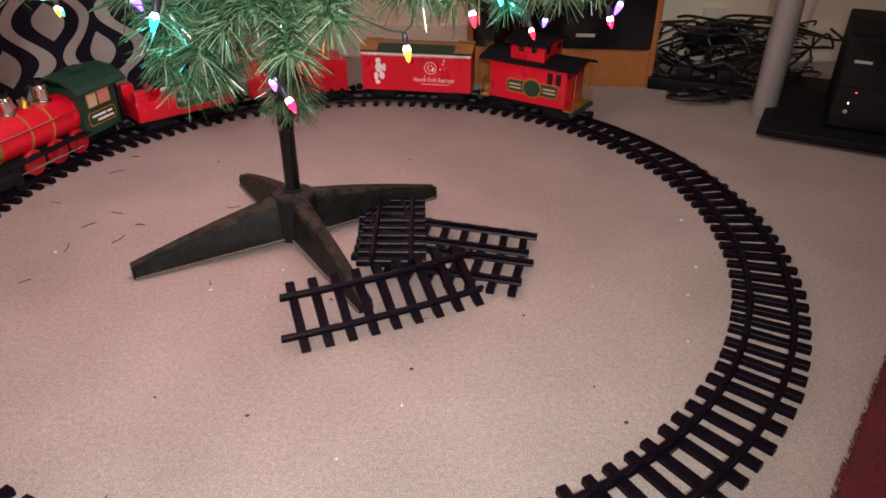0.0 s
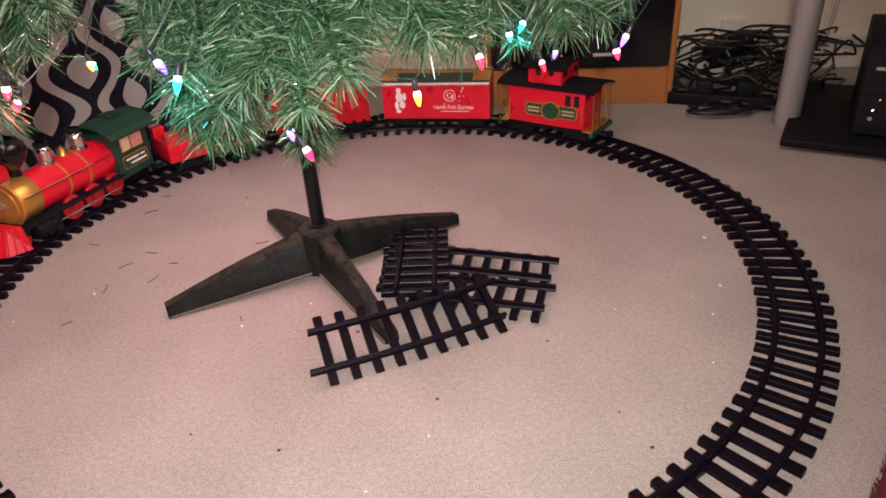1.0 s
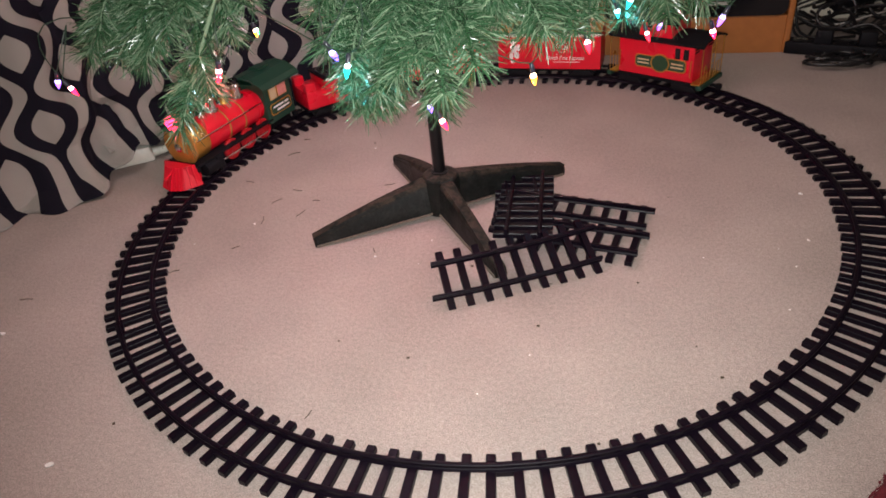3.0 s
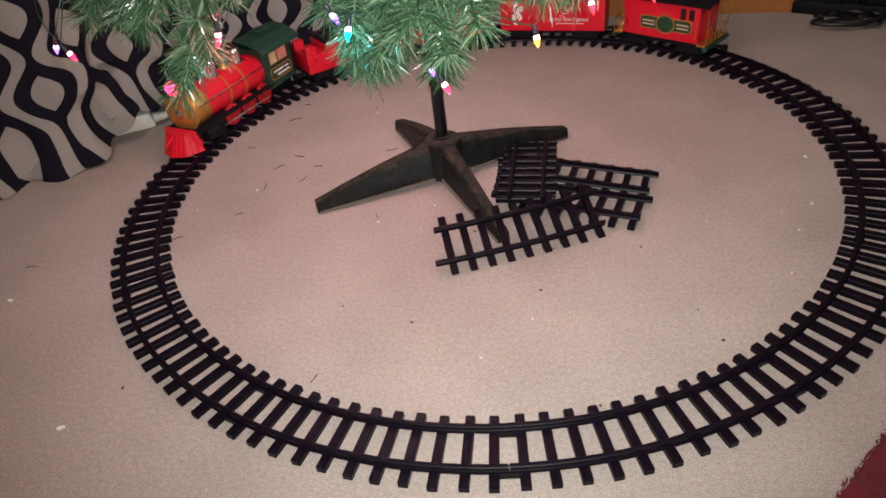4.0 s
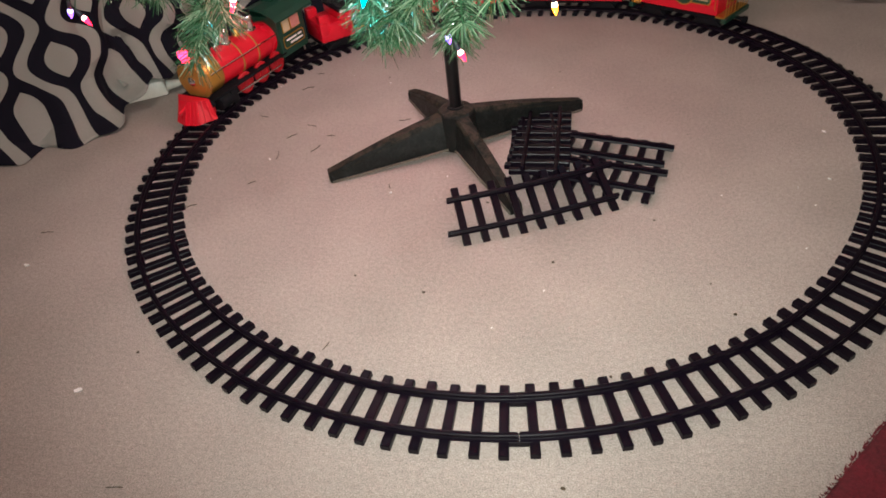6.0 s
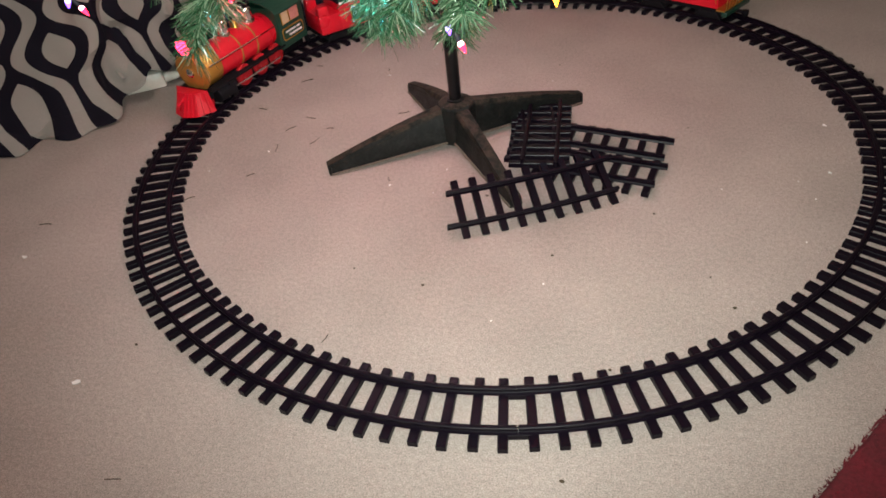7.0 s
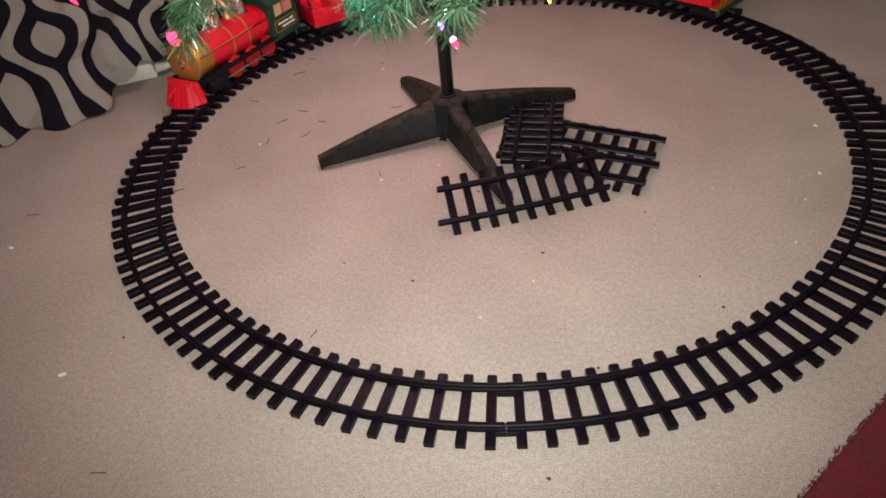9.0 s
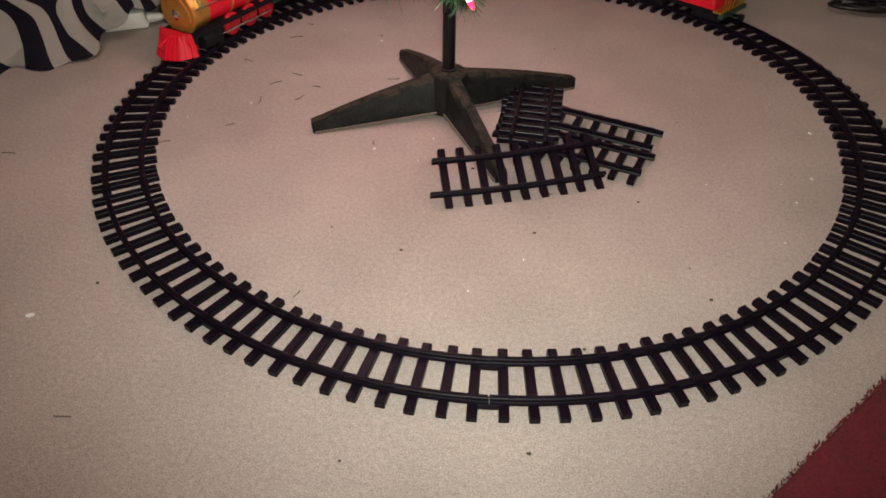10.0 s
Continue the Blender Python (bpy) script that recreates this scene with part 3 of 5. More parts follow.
def boxcar(deg):
    L = 0.226
    car = thing("boxcar", on_track(deg, 0.006), "red plastic toy boxcar with green and tan roof and white print", "train car", "toy train on the track")
    underframe(car, L)
    bm = bmesh.new()
    outline = [(-0.042, 0.036), (0.042, 0.036), (0.042, 0.112), (0.022, 0.121), (-0.022, 0.121), (-0.042, 0.112)]
    m = Matrix(((0, 0, 1, -L / 2), (1, 0, 0, 0), (0, 1, 0, 0), (0, 0, 0, 1)))
    prism(bm, outline, m, L)
    part("body", bm, RED, car)
    for s in (-1, 1):
        tilt = Matrix.Translation((0, s * 0.030, 0.1185)) @ Matrix.Rotation(-s * radians(20), 4, "X")
        part("roof_panel", block(-L / 2 - 0.001, L / 2 + 0.001, -0.0165, 0.0165, -0.001, 0.002, bevel=0.0006, m=tilt), GREEN, car, "dark green roof panel")
        part("snow_trim", block(-L / 2, L / 2, s * 0.0445 - 0.0012, s * 0.0445 + 0.0012, 0.1095, 0.1135, bevel=0.0004), WHITE, car, "white icicle edging")
        bm = bmesh.new()
        for i in range(38):
            x = -L / 2 + 0.005 + i * (L - 0.01) / 37
            h = 0.0028 + 0.002 * random.random()
            prism(bm, [(-0.0026, 0), (0.0026, 0), (0, -h)], Matrix.Translation((x, s * 0.0450, 0.110)) @ (SIDE_IN if s > 0 else SIDE_OUT), 0.0005)
        part("icicle_print", bm, WHITE, car)
    part("running_board", block(-L / 2 - 0.003, L / 2 + 0.003, -0.0145, 0.0145, 0.121, 0.1255, bevel=0.0008), TAN, car, "tan roof walkway")
    for s in (-1, 1):
        for e in (-1, 1):
            x = e * (L / 2 - 0.016)
            tilt = Matrix.Translation((0, s * 0.029, 0.1215)) @ Matrix.Rotation(-s * radians(20), 4, "X")
            part("cross_board", block(x - 0.018, x + 0.018, -0.0155, 0.0155, 0, 0.0025, bevel=0.0006, m=tilt), TAN, car, "tan roof end board")
    for s in (-1, 1):
        base = SIDE_IN if s > 0 else SIDE_OUT
        y = 0.0421
        d = 1 if s > 0 else -1
        mc = Matrix.Translation((-0.030 * d if s > 0 else -0.030, s * y, 0.085)) @ base
        emblem = bmesh.new()
        n = 28
        for k in range(n):
            a0, a1 = 2 * math.pi * k / n, 2 * math.pi * (k + 1) / n
            prism(emblem, [(0.0125 * math.cos(a0), 0.0125 * math.sin(a0)), (0.0125 * math.cos(a1), 0.0125 * math.sin(a1)),
                           (0.0112 * math.cos(a1), 0.0112 * math.sin(a1)), (0.0112 * math.cos(a0), 0.0112 * math.sin(a0))], mc, 0.0004)
        for k in range(6):
            a = k * math.pi / 3
            q = [(0.0055 * math.cos(a) + 0.0018 * math.cos(b), 0.0055 * math.sin(a) + 0.0018 * math.sin(b)) for b in (0, 1.57, 3.14, 4.71)]
            prism(emblem, q, mc, 0.0004)
        part("emblem", emblem, WHITE, car, "white ring emblem")
        words("North Pole Express", 0.0128, Matrix.Translation((-0.036, s * (y + 0.0003), 0.0605)) @ base, WHITE, car, shear=0.25, squeeze=0.82)
        bar = bmesh.new()
        prism(bar, [(-0.03, -0.0006), (0.03, -0.0006), (0.03, 0.0006), (-0.03, 0.0006)], Matrix.Translation((-0.040, s * y, 0.0515)) @ base, 0.0004)
        part("underline", bar, WHITE, car)
        snow(car, -0.034, 0.083, 0.0422, s, 0.026, 10, 11)
        figure = bmesh.new()
        for cx, cz, rx, rz in ((0.078, 0.096, 0.0055, 0.006), (0.077, 0.082, 0.0075, 0.0105), (0.071, 0.066, 0.006, 0.008), (0.083, 0.064, 0.0045, 0.009), (0.066, 0.083, 0.0038, 0.008), (0.080, 0.052, 0.005, 0.0042)):
            prism(figure, [(rx * math.cos(k * math.pi / 8), rz * math.sin(k * math.pi / 8)) for k in range(16)],
                  Matrix.Translation((cx, s * (y + 0.0001 * rx * 100), cz)) @ base, 0.0004)
        part("white_print", figure, WHITE, car, "plain white printed shapes")
    return car


def caboose(deg):
    L = 0.205
    car = thing("caboose", on_track(deg, 0.005), "red plastic toy caboose with black roofs and gilt end railings", "train car", "toy train on the track")
    underframe(car, L)
    B = L / 2 - 0.020
    part("body", block(-B, B, -0.0405, 0.0405, 0.040, 0.116, bevel=0.0015), RED, car, smooth=True)

    def roof(name, x0, x1, w, z, rise, parent):
        bm = bmesh.new()
        n = 12
        pts = [(w * (2 * i / n - 1), z + rise * (1 - (2 * i / n - 1) ** 2)) for i in range(n + 1)]
        outline = pts + [(y, h - 0.0035) for y, h in reversed(pts)]
        prism(bm, outline, Matrix(((0, 0, 1, x0), (1, 0, 0, 0), (0, 1, 0, 0), (0, 0, 0, 1))), x1 - x0)
        return part(name, bm, MATT, parent, "matt black curved roof", smooth=True)
    roof("roof", -L / 2 - 0.002, L / 2 + 0.002, 0.049, 0.1165, 0.012, car)
    cup = part("cupola", block(-0.032, 0.040, -0.0385, 0.0385, 0.118, 0.154, bevel=0.0015), RED, car, smooth=True)
    roof("cupola_roof", -0.042, 0.050, 0.047, 0.153, 0.011, cup)
    for e, x in ((-1, -0.0322), (1, 0.0402)):
        for y in (-0.023, 0.023):
            part("cupola_window", block(x - 0.0008, x + 0.0008, y - 0.0058, y + 0.0058, 0.136, 0.1465), GLOSS, cup)
    for s in (-1, 1):
        for x in (-0.010, 0.017):
            part("cupola_side_window", block(x - 0.005, x + 0.005, s * 0.0387 - 0.0006, s * 0.0387 + 0.0006, 0.137, 0.147), GLOSS, cup)
        for x in (-0.066, -0.048):
            part("window", block(x - 0.0055, x + 0.0055, s * 0.0407 - 0.0006, s * 0.0407 + 0.0006, 0.084, 0.105, bevel=0.0004), GLOSS, car)
        sign(car, -0.012, 0.070, 0.112, 0.026, 0.0405, s, "", 0.01)
        base = SIDE_IN if s > 0 else SIDE_OUT
        m = Matrix.Translation((-0.012, s * 0.0405, 0.070)) @ base
        badge = part("badge", prism(bmesh.new(), [(0.021 * math.cos(k * math.pi / 8), 0.019 * math.sin(k * math.pi / 8)) for k in range(16)], m, 0.0016), GOLD, car, "gilt oval badge")
        part("badge_panel", prism(bmesh.new(), [(0.018 * math.cos(k * math.pi / 8), 0.016 * math.sin(k * math.pi / 8)) for k in range(16)], m, 0.0020), SIGN, badge)
        for cx in (-0.037, 0.037):
            for dz in (-0.004, 0.003):
                bars = prism(bmesh.new(), [(cx - 0.013, dz - 0.0015), (cx + 0.013, dz - 0.0015), (cx + 0.013, dz + 0.0015), (cx - 0.013, dz + 0.0015)], m, 0.0016)
                part("sign_bar", bars, CREAM, car)
    for e in (-1, 1):
        x = e * (L / 2 - 0.002)
        part("end_sill", block(x - 0.005, x + 0.005, -0.048, 0.048, 0.030, 0.039, bevel=0.0015), GREEN, car, "dark green end sill")
        part("platform", block(min(x, e * B), max(x, e * B), -0.046, 0.046, 0.038, 0.0415, bevel=0.001), GOLD, car, "gilt platform edge")
        xe = x + e * 0.001
        for s in (-1, 1):
            r = bmesh.new()
            for y in (0.043, 0.031, 0.020):
                tube(r, [(xe, s * y, 0.041), (xe, s * y, 0.116 if y > 0.04 else 0.0685)], 0.0008, 6)
            tube(r, [(xe, s * 0.0435, 0.068), (xe, s * 0.0195, 0.068)], 0.0009, 6)
            part("railing", r, GOLD, car, "gilt end railing")
        lad = bmesh.new()
        for y in (-0.008, 0.008):
            tube(lad, [(xe + e * 0.001, y, 0.041), (xe + e * 0.001, y, 0.112)], 0.0008, 6)
        for k in range(6):
            tube(lad, [(xe + e * 0.001, -0.008, 0.05 + k * 0.011), (xe + e * 0.001, 0.008, 0.05 + k * 0.011)], 0.0007, 6)
        part("ladder", lad, GOLD, car, "gilt ladder")
        wheelp = turned([(0.0035, 0), (0.0042, 0.0006), (0.0042, 0.0014), (0.003, 0.002)], Matrix.Translation((xe, 0.026, 0.071)) @ X90, 12)
        part("brake_wheel", wheelp, GOLD, car, smooth=True)
        for s in (-1, 1):
            for k in range(3):
                part("louvre", block(e * B - 0.0006, e * B + 0.0006, s * 0.029 - 0.009, s * 0.029 + 0.009, 0.098 + k * 0.0055, 0.1008 + k * 0.0055), GLOSS, car)
        part("door", block(e * B - 0.0009, e * B + 0.0009, -0.013, 0.013, 0.042, 0.106, bevel=0.0004), RED, car)
    for s in (-1, 1):
        for x in (B - 0.004, -B + 0.004):
            part("grab_iron", rod([(x, s * 0.041, 0.050), (x, s * 0.0435, 0.053), (x, s * 0.0435, 0.082), (x, s * 0.041, 0.085)], 0.0009, 6), GOLD, car)
    return car


def locomotive(deg):
    m0 = on_track(deg, -0.004) @ Matrix.Translation((-0.180, 0, 0))
    car = thing("steam_locomotive", m0, "red, gold and green toy steam locomotive with lit pink headlight", "toy locomotive", "toy train on the track")
    zb, rb = 0.080, 0.033

    def along(x):
        return Matrix.Translation((x, 0, zb)) @ X90
    part("frame", block(0.004, 0.292, -0.024, 0.024, 0.022, 0.046, bevel=0.002), MATT, car)
    part("running_board", block(0.078, 0.296, -0.041, 0.041, 0.046, 0.050, bevel=0.001), MATT, car)
    part("boiler", turned([(rb, 0.0), (rb, 0.162)], along(0.084), 40), RED, car, "glossy red boiler", smooth=True)
    for x in (0.100, 0.142, 0.186):
        part("boiler_band", turned([(rb + 0.0002, 0), (rb + 0.0011, 0.0004), (rb + 0.0011, 0.0032), (rb + 0.0002, 0.0036)], along(x), 40), TAN if x > 0.1 else RED, car, smooth=True)
    part("smokebox", turned([(rb + 0.0015, 0), (rb + 0.0022, 0.002), (rb + 0.0022, 0.036), (rb + 0.001, 0.038)], along(0.246), 40), GOLD, car, "gold smokebox", smooth=True)
    face = part("smokebox_door", turned([(0.0375, 0), (0.0382, 0.002), (0.0375, 0.0042), (0.030, 0.0052), (0.0295, 0.0068), (0.010, 0.0085), (0.0, 0.009)], along(0.284), 40), COPPER, car, "copper-gold round boiler front", smooth=True)
    part("hub", turned([(0.0075, 0.0), (0.0085, 0.001), (0.0085, 0.0025), (0.006, 0.0045), (0.0, 0.005)], along(0.2915), 16), CHROME, face, "chrome hub", smooth=True)
    for k in range(5):
        a = k * 2 * math.pi / 5 + 0.3
        part("bolt", turned([(0.0016, 0), (0.0016, 0.0022), (0.0008, 0.003)], Matrix.Translation((0.2915, 0.0052 * math.cos(a), zb + 0.0052 * math.sin(a))) @ X90, 8), CHROME, face)
    # headlight on its bracket
    part("headlight_bracket", block(0.272, 0.298, -0.012, 0.012, 0.112, 0.117, bevel=0.001), CHROME, car, "chrome bracket")
    part("headlight_case", block(0.268, 0.290, -0.0115, 0.0115, 0.116, 0.140, bevel=0.003), RED, car, smooth=True)
    part("headlight_lens", turned([(0.0125, 0), (0.0135, 0.002), (0.012, 0.006), (0.006, 0.009), (0, 0.0095)], Matrix.Translation((0.288, 0, 0.128)) @ X90, 20), PINKGLOW, car, "lit pink headlight", smooth=True)
    # balloon stack
    part("smokestack", turned([(0.012, 0.108), (0.0105, 0.114), (0.0105, 0.124), (0.016, 0.130), (0.026, 0.143), (0.0285, 0.153), (0.026, 0.164), (0.020, 0.171), (0.015, 0.173), (0.0145, 0.169), (0.0, 0.168)],
                              Matrix.Translation((0.252, 0, 0)), 28), GLOSS, car, "black balloon smokestack", smooth=True)
    for x, s in ((0.122, 1.0), (0.192, 0.95)):
        dome = part("dome", turned([(0.0155 * s, 0.108), (0.0145 * s, 0.113), (0.012 * s, 0.1145), (0.012 * s, 0.128), (0.0135 * s, 0.130), (0.0135 * s, 0.133), (0.010 * s, 0.138), (0, 0.1395)],
                                   Matrix.Translation((x, 0, 0)), 24), CHROME, car, "chrome steam dome", smooth=True)
        part("valve", turned([(0.0105 * s, 0.138), (0.0115 * s, 0.141), (0.0115 * s, 0.146), (0.009 * s, 0.147), (0.0085 * s, 0.142), (0, 0.142)], Matrix.Translation((x, 0, 0)), 20), GLOSS, dome, smooth=True)
    part("bell_yoke", rod([(0.157, -0.011, 0.108), (0.157, -0.011, 0.122), (0.157, 0.0, 0.127), (0.157, 0.011, 0.122), (0.157, 0.011, 0.108)], 0.0014, 8), CHROME, car)
    part("bell", turned([(0.0085, 0.112), (0.007, 0.116), (0.0055, 0.122), (0.002, 0.1255), (0, 0.126)], Matrix.Translation((0.157, 0, 0)), 20), GOLD, car, smooth=True)
    for s in (-1, 1):
        part("handrail", rod([(0.086, s * 0.0355, 0.0905), (0.280, s * 0.0375, 0.0905)], 0.0013, 8), CHROME, car)
        for x in (0.11, 0.165, 0.22, 0.27):
            part("handrail_post", rod([(x, s * 0.031, 0.089), (x, s * 0.0375, 0.0905)], 0.0012, 6), CHROME, car)
        for i, x in enumerate((0.098, 0.146, 0.194)):
            w = turned([(0.006, -0.004), (0.0185, -0.004), (0.0205, -0.003), (0.0205, 0.002), (0.0185, 0.0035), (0.0150, 0.0035), (0.014, 0.001), (0.006, 0.001), (0.0055, 0.0045), (0, 0.0048)],
                       Matrix.Translation((x, s * 0.0265, 0.0362)) @ Matrix.Rotation(-s * math.pi / 2, 4, "X"), 28)
            wh = part("driving_wheel", w, REDW, car, "red spoked driving wheel", smooth=True)
            sp = bmesh.new()
            for k in range(8):
                a = k * math.pi / 4 + i
                c = Vector((x, s * 0.0285, 0.0362))
                tube(sp, [c + Vector((0.005 * math.cos(a), 0, 0.005 * math.sin(a))), c + Vector((0.0152 * math.cos(a), 0, 0.0152 * math.sin(a)))], 0.0012, 5)
            part("spokes", sp, REDW, wh)
        part("side_rod", block(0.094, 0.200, s * 0.0335 - 0.001, s * 0.0335 + 0.001, 0.0275, 0.0305, bevel=0.0006), CHROME, car)
        part("main_rod", block(0.150, 0.262, s * 0.0360 - 0.001, s * 0.0360 + 0.001, 0.0300, 0.0328, bevel=0.0006), CHROME, car)
        part("cylinder", turned([(0.010, 0), (0.0125, 0.001), (0.0125, 0.035), (0.010, 0.036)], Matrix.Translation((0.246, s * 0.034, 0.0335)) @ X90, 20), MATT, car, smooth=True)
        part("pilot_wheel", turned([(0.004, -0.003), (0.011, -0.003), (0.012, -0.001), (0.0105, 0.001), (0.0105, 0.004), (0.003, 0.0045)],
                                   Matrix.Translation((0.296, s * 0.0245, 0.0262)) @ Matrix.Rotation(-s * math.pi / 2, 4, "X"), 18), REDW, car, smooth=True)
        part("step", block(0.236, 0.252, s * 0.041 - 0.003, s * 0.041 + 0.003, 0.020, 0.047, bevel=0.001), MATT, car)
    part("pilot_beam", block(0.290, 0.302, -0.038, 0.038, 0.036, 0.050, bevel=0.0015), MATT, car)
    # cowcatcher: a ribbed wedge
    cow = bmesh.new()
    top = [(0.301, -0.037, 0.055), (0.317, -0.020, 0.054), (0.321, 0.0, 0.0535), (0.317, 0.020, 0.054), (0.301, 0.037, 0.055)]
    low = [(0.301, -0.044, 0.0165), (0.333, -0.026, 0.0165), (0.342, 0.0, 0.0165), (0.333, 0.026, 0.0165), (0.301, 0.044, 0.0165)]
    vt, vl = [cow.verts.new(p) for p in top], [cow.verts.new(p) for p in low]
    cow.faces.new(vt)
    cow.faces.new(vl)
    for i in range(5):
        cow.faces.new((vt[i], vt[(i + 1) % 5], vl[(i + 1) % 5], vl[i]))
    wedge = part("cowcatcher", cow, RED, car, "bright red ribbed cowcatcher")
    for i in range(4):
        for k in range(3):
            t = 0.06 + k * 0.33
            a = Vector(top[i]).lerp(Vector(top[i + 1]), t)
            b = Vector(low[i]).lerp(Vector(low[i + 1]), t)
            part("rib", rod([a, b], 0.0015, 6), RED, wedge, smooth=True)
    part("coupling_bar", rod([(0.318, 0, 0.049), (0.345, 0, 0.040)], 0.0025, 8), RED, car)
    # cab
    cab = part("cab", block(0.004, 0.088, -0.040, 0.040, 0.040, 0.122, bevel=0.0015), GREEN, car, "dark green cab")
    for s in (-1, 1):
        for x, w, mm in ((0.062, 0.010, CREAM), (0.034, 0.013, FLESHRED)):
            part("window_frame", block(x - w - 0.0016, x + w + 0.0016, s * 0.0402 - 0.0009, s * 0.0402 + 0.0009, 0.0855, 0.1135, bevel=0.0004), GOLD, cab)
            part("window_print", block(x - w, x + w, s * 0.0409 - 0.0006, s * 0.0409 + 0.0006, 0.087, 0.112), mm, cab, "printed cab window")
        sign(cab, 0.046, 0.066, 0.066, 0.024, 0.0402, s, "", 0.01)
        mm = Matrix.Translation((0.046, s * 0.0402, 0.066)) @ (SIDE_IN if s > 0 else SIDE_OUT)
        for cx, dz, w in ((-0.008, 0.004, 0.016), (0.006, -0.004, 0.020), (0.018, 0.004, 0.006)):
            part("sign_bar", prism(bmesh.new(), [(cx - w, dz - 0.0018), (cx + w, dz - 0.0018), (cx + w, dz + 0.0018), (cx - w, dz + 0.0018)], mm, 0.0016), WHITE, cab)
    bm = bmesh.new()
    prof = [(-0.053, 0.118), (-0.046, 0.126), (-0.024, 0.138), (0, 0.142), (0.024, 0.138), (0.046, 0.126), (0.053, 0.118)]
    outline = prof + [(y, z - 0.0035) for y, z in reversed(prof)]
    prism(bm, outline, Matrix(((0, 0, 1, -0.016), (1, 0, 0, 0), (0, 1, 0, 0), (0, 0, 0, 1))), 0.118)
    part("cab_roof", bm, GREEN, car, "dark green curved cab roof")
    part("roof_hatch", block(0.024, 0.056, -0.013, 0.013, 0.1405, 0.145, bevel=0.001), GREEN, car)
    coupler(car, 0.004, -1)
    return car


caboose(57.3)
boxcar(83.1)
gondola(109.4)
tender(134.4)
locomotive(165.2)

# ---- the artificial tree
TRUNK = Vector((HUB.x, HUB.y, 0))
tree = thing("christmas_tree", Matrix.Translation(TRUNK), "artificial green pine tree with drooping lower branches on a black pole", "christmas tree")
part("pole", turned([(0.0098, 0.062), (0.0098, 0.62), (0.008, 0.625), (0.008, 1.45), (0.004, 1.5)], seg=20), POLE, tree, "glossy black pole", smooth=True)


def needles(verts, faces, line, rng, per_m, length, spread=1.0, start=0.0):
    """Flat tapered strips that stand off a twig on all sides and lean towards its tip."""
    for i in range(len(line) - 1):
        p, q = line[i], line[i + 1]
        d = q - p
        seg = d.length
        if seg < 1e-6 or i / (len(line) - 1) < start:
            continue
        d.normalize()
        s = d.cross(Vector((0.03, 0.02, 1)))
        s.normalize()
        t = s.cross(d)
        for k in range(max(1, int(seg * per_m + rng.random()))):
            o = p + d * (seg * rng.random())
            a = rng.uniform(0, 2 * math.pi)
            lean = rng.uniform(0.25, 1.0)
            w = (s * math.cos(a) + t * math.sin(a)) * spread + d * lean
            w.z -= 0.12
            w.normalize()
            ln = length * rng.uniform(0.65, 1.2)
            side = w.cross(Vector((rng.uniform(-1, 1), rng.uniform(-1, 1), rng.uniform(-1, 1))))
            side.normalize()
            side *= 0.00050
            bend = Vector((0, 0, -0.12 * ln * rng.random())) + d * (0.12 * ln * rng.random())
            n = len(verts)
            mid = o + w * (ln * 0.55)
            tip = o + w * ln + bend
            verts += [o - side, o + side, mid + side * 0.95, mid - side * 0.95, tip + side * 0.55, tip - side * 0.55]
            faces += [(n, n + 1, n + 2, n + 3), (n + 3, n + 2, n + 4, n + 5)]


def branch_mesh(name, root, tip, rng, twigs=7, twig=0.11, per_m=1700, length=0.034, sag=0.035, bare=0.22):
    """A wired branch: its stem, side twigs and needles, as one mesh."""
    root, tip = Vector(root), Vector(tip)
    span = tip - root
    mid1 = root + span * 0.35 + Vector((0, 0, sag * 0.9))
    mid2 = root + span * 0.72 + Vector((0, 0, sag * 0.7))
    stem = smooth_line([root, mid1, mid2, tip], 7)
    verts, faces = [], []
    needles(verts, faces, stem, rng, per_m, length, start=bare)
    rods = [(stem, 0.0016)]
    flat = Vector((-span.y, span.x, 0)).normalized()
    for k in range(twigs):
        t0 = max(0.30, bare)
        t = t0 + (0.82 + 0.1 * (bare > 0.5) - t0) * k / max(1, twigs - 1)
        i = min(len(stem) - 2, int(t * (len(stem) - 1)))
        s = 1 if k % 2 else -1
        d = (stem[i + 1] - stem[i]).normalized()
        out = (d * rng.uniform(0.7, 1.0) + flat * s * rng.uniform(0.5, 0.95) + Vector((0, 0, rng.uniform(-0.25, 0.15)))).normalized()
        ln = twig * rng.uniform(0.75, 1.15) * (1.25 - 0.6 * t)
        line = smooth_line([stem[i], stem[i] + out * ln * 0.5 + Vector((0, 0, 0.008)), stem[i] + out * ln + Vector((0, 0, -0.018 * rng.random()))], 4)
        needles(verts, faces, line, rng, per_m, length)
        rods.append((line, 0.0011))
    me = bpy.data.meshes.new(name)
    bm = bmesh.new()
    for line, r in rods:
        tube(bm, line, r, 5)
    n = len(verts)
    bm.verts.ensure_lookup_table()
    bm.verts.index_update()
    allv = verts + [v.co.copy() for v in bm.verts]
    allf = faces + [[v.index + n for v in f.verts] for f in bm.faces]
    bm.free()
    me.from_pydata(allv, [], allf)
    me.materials.append(NEEDLE)
    return me


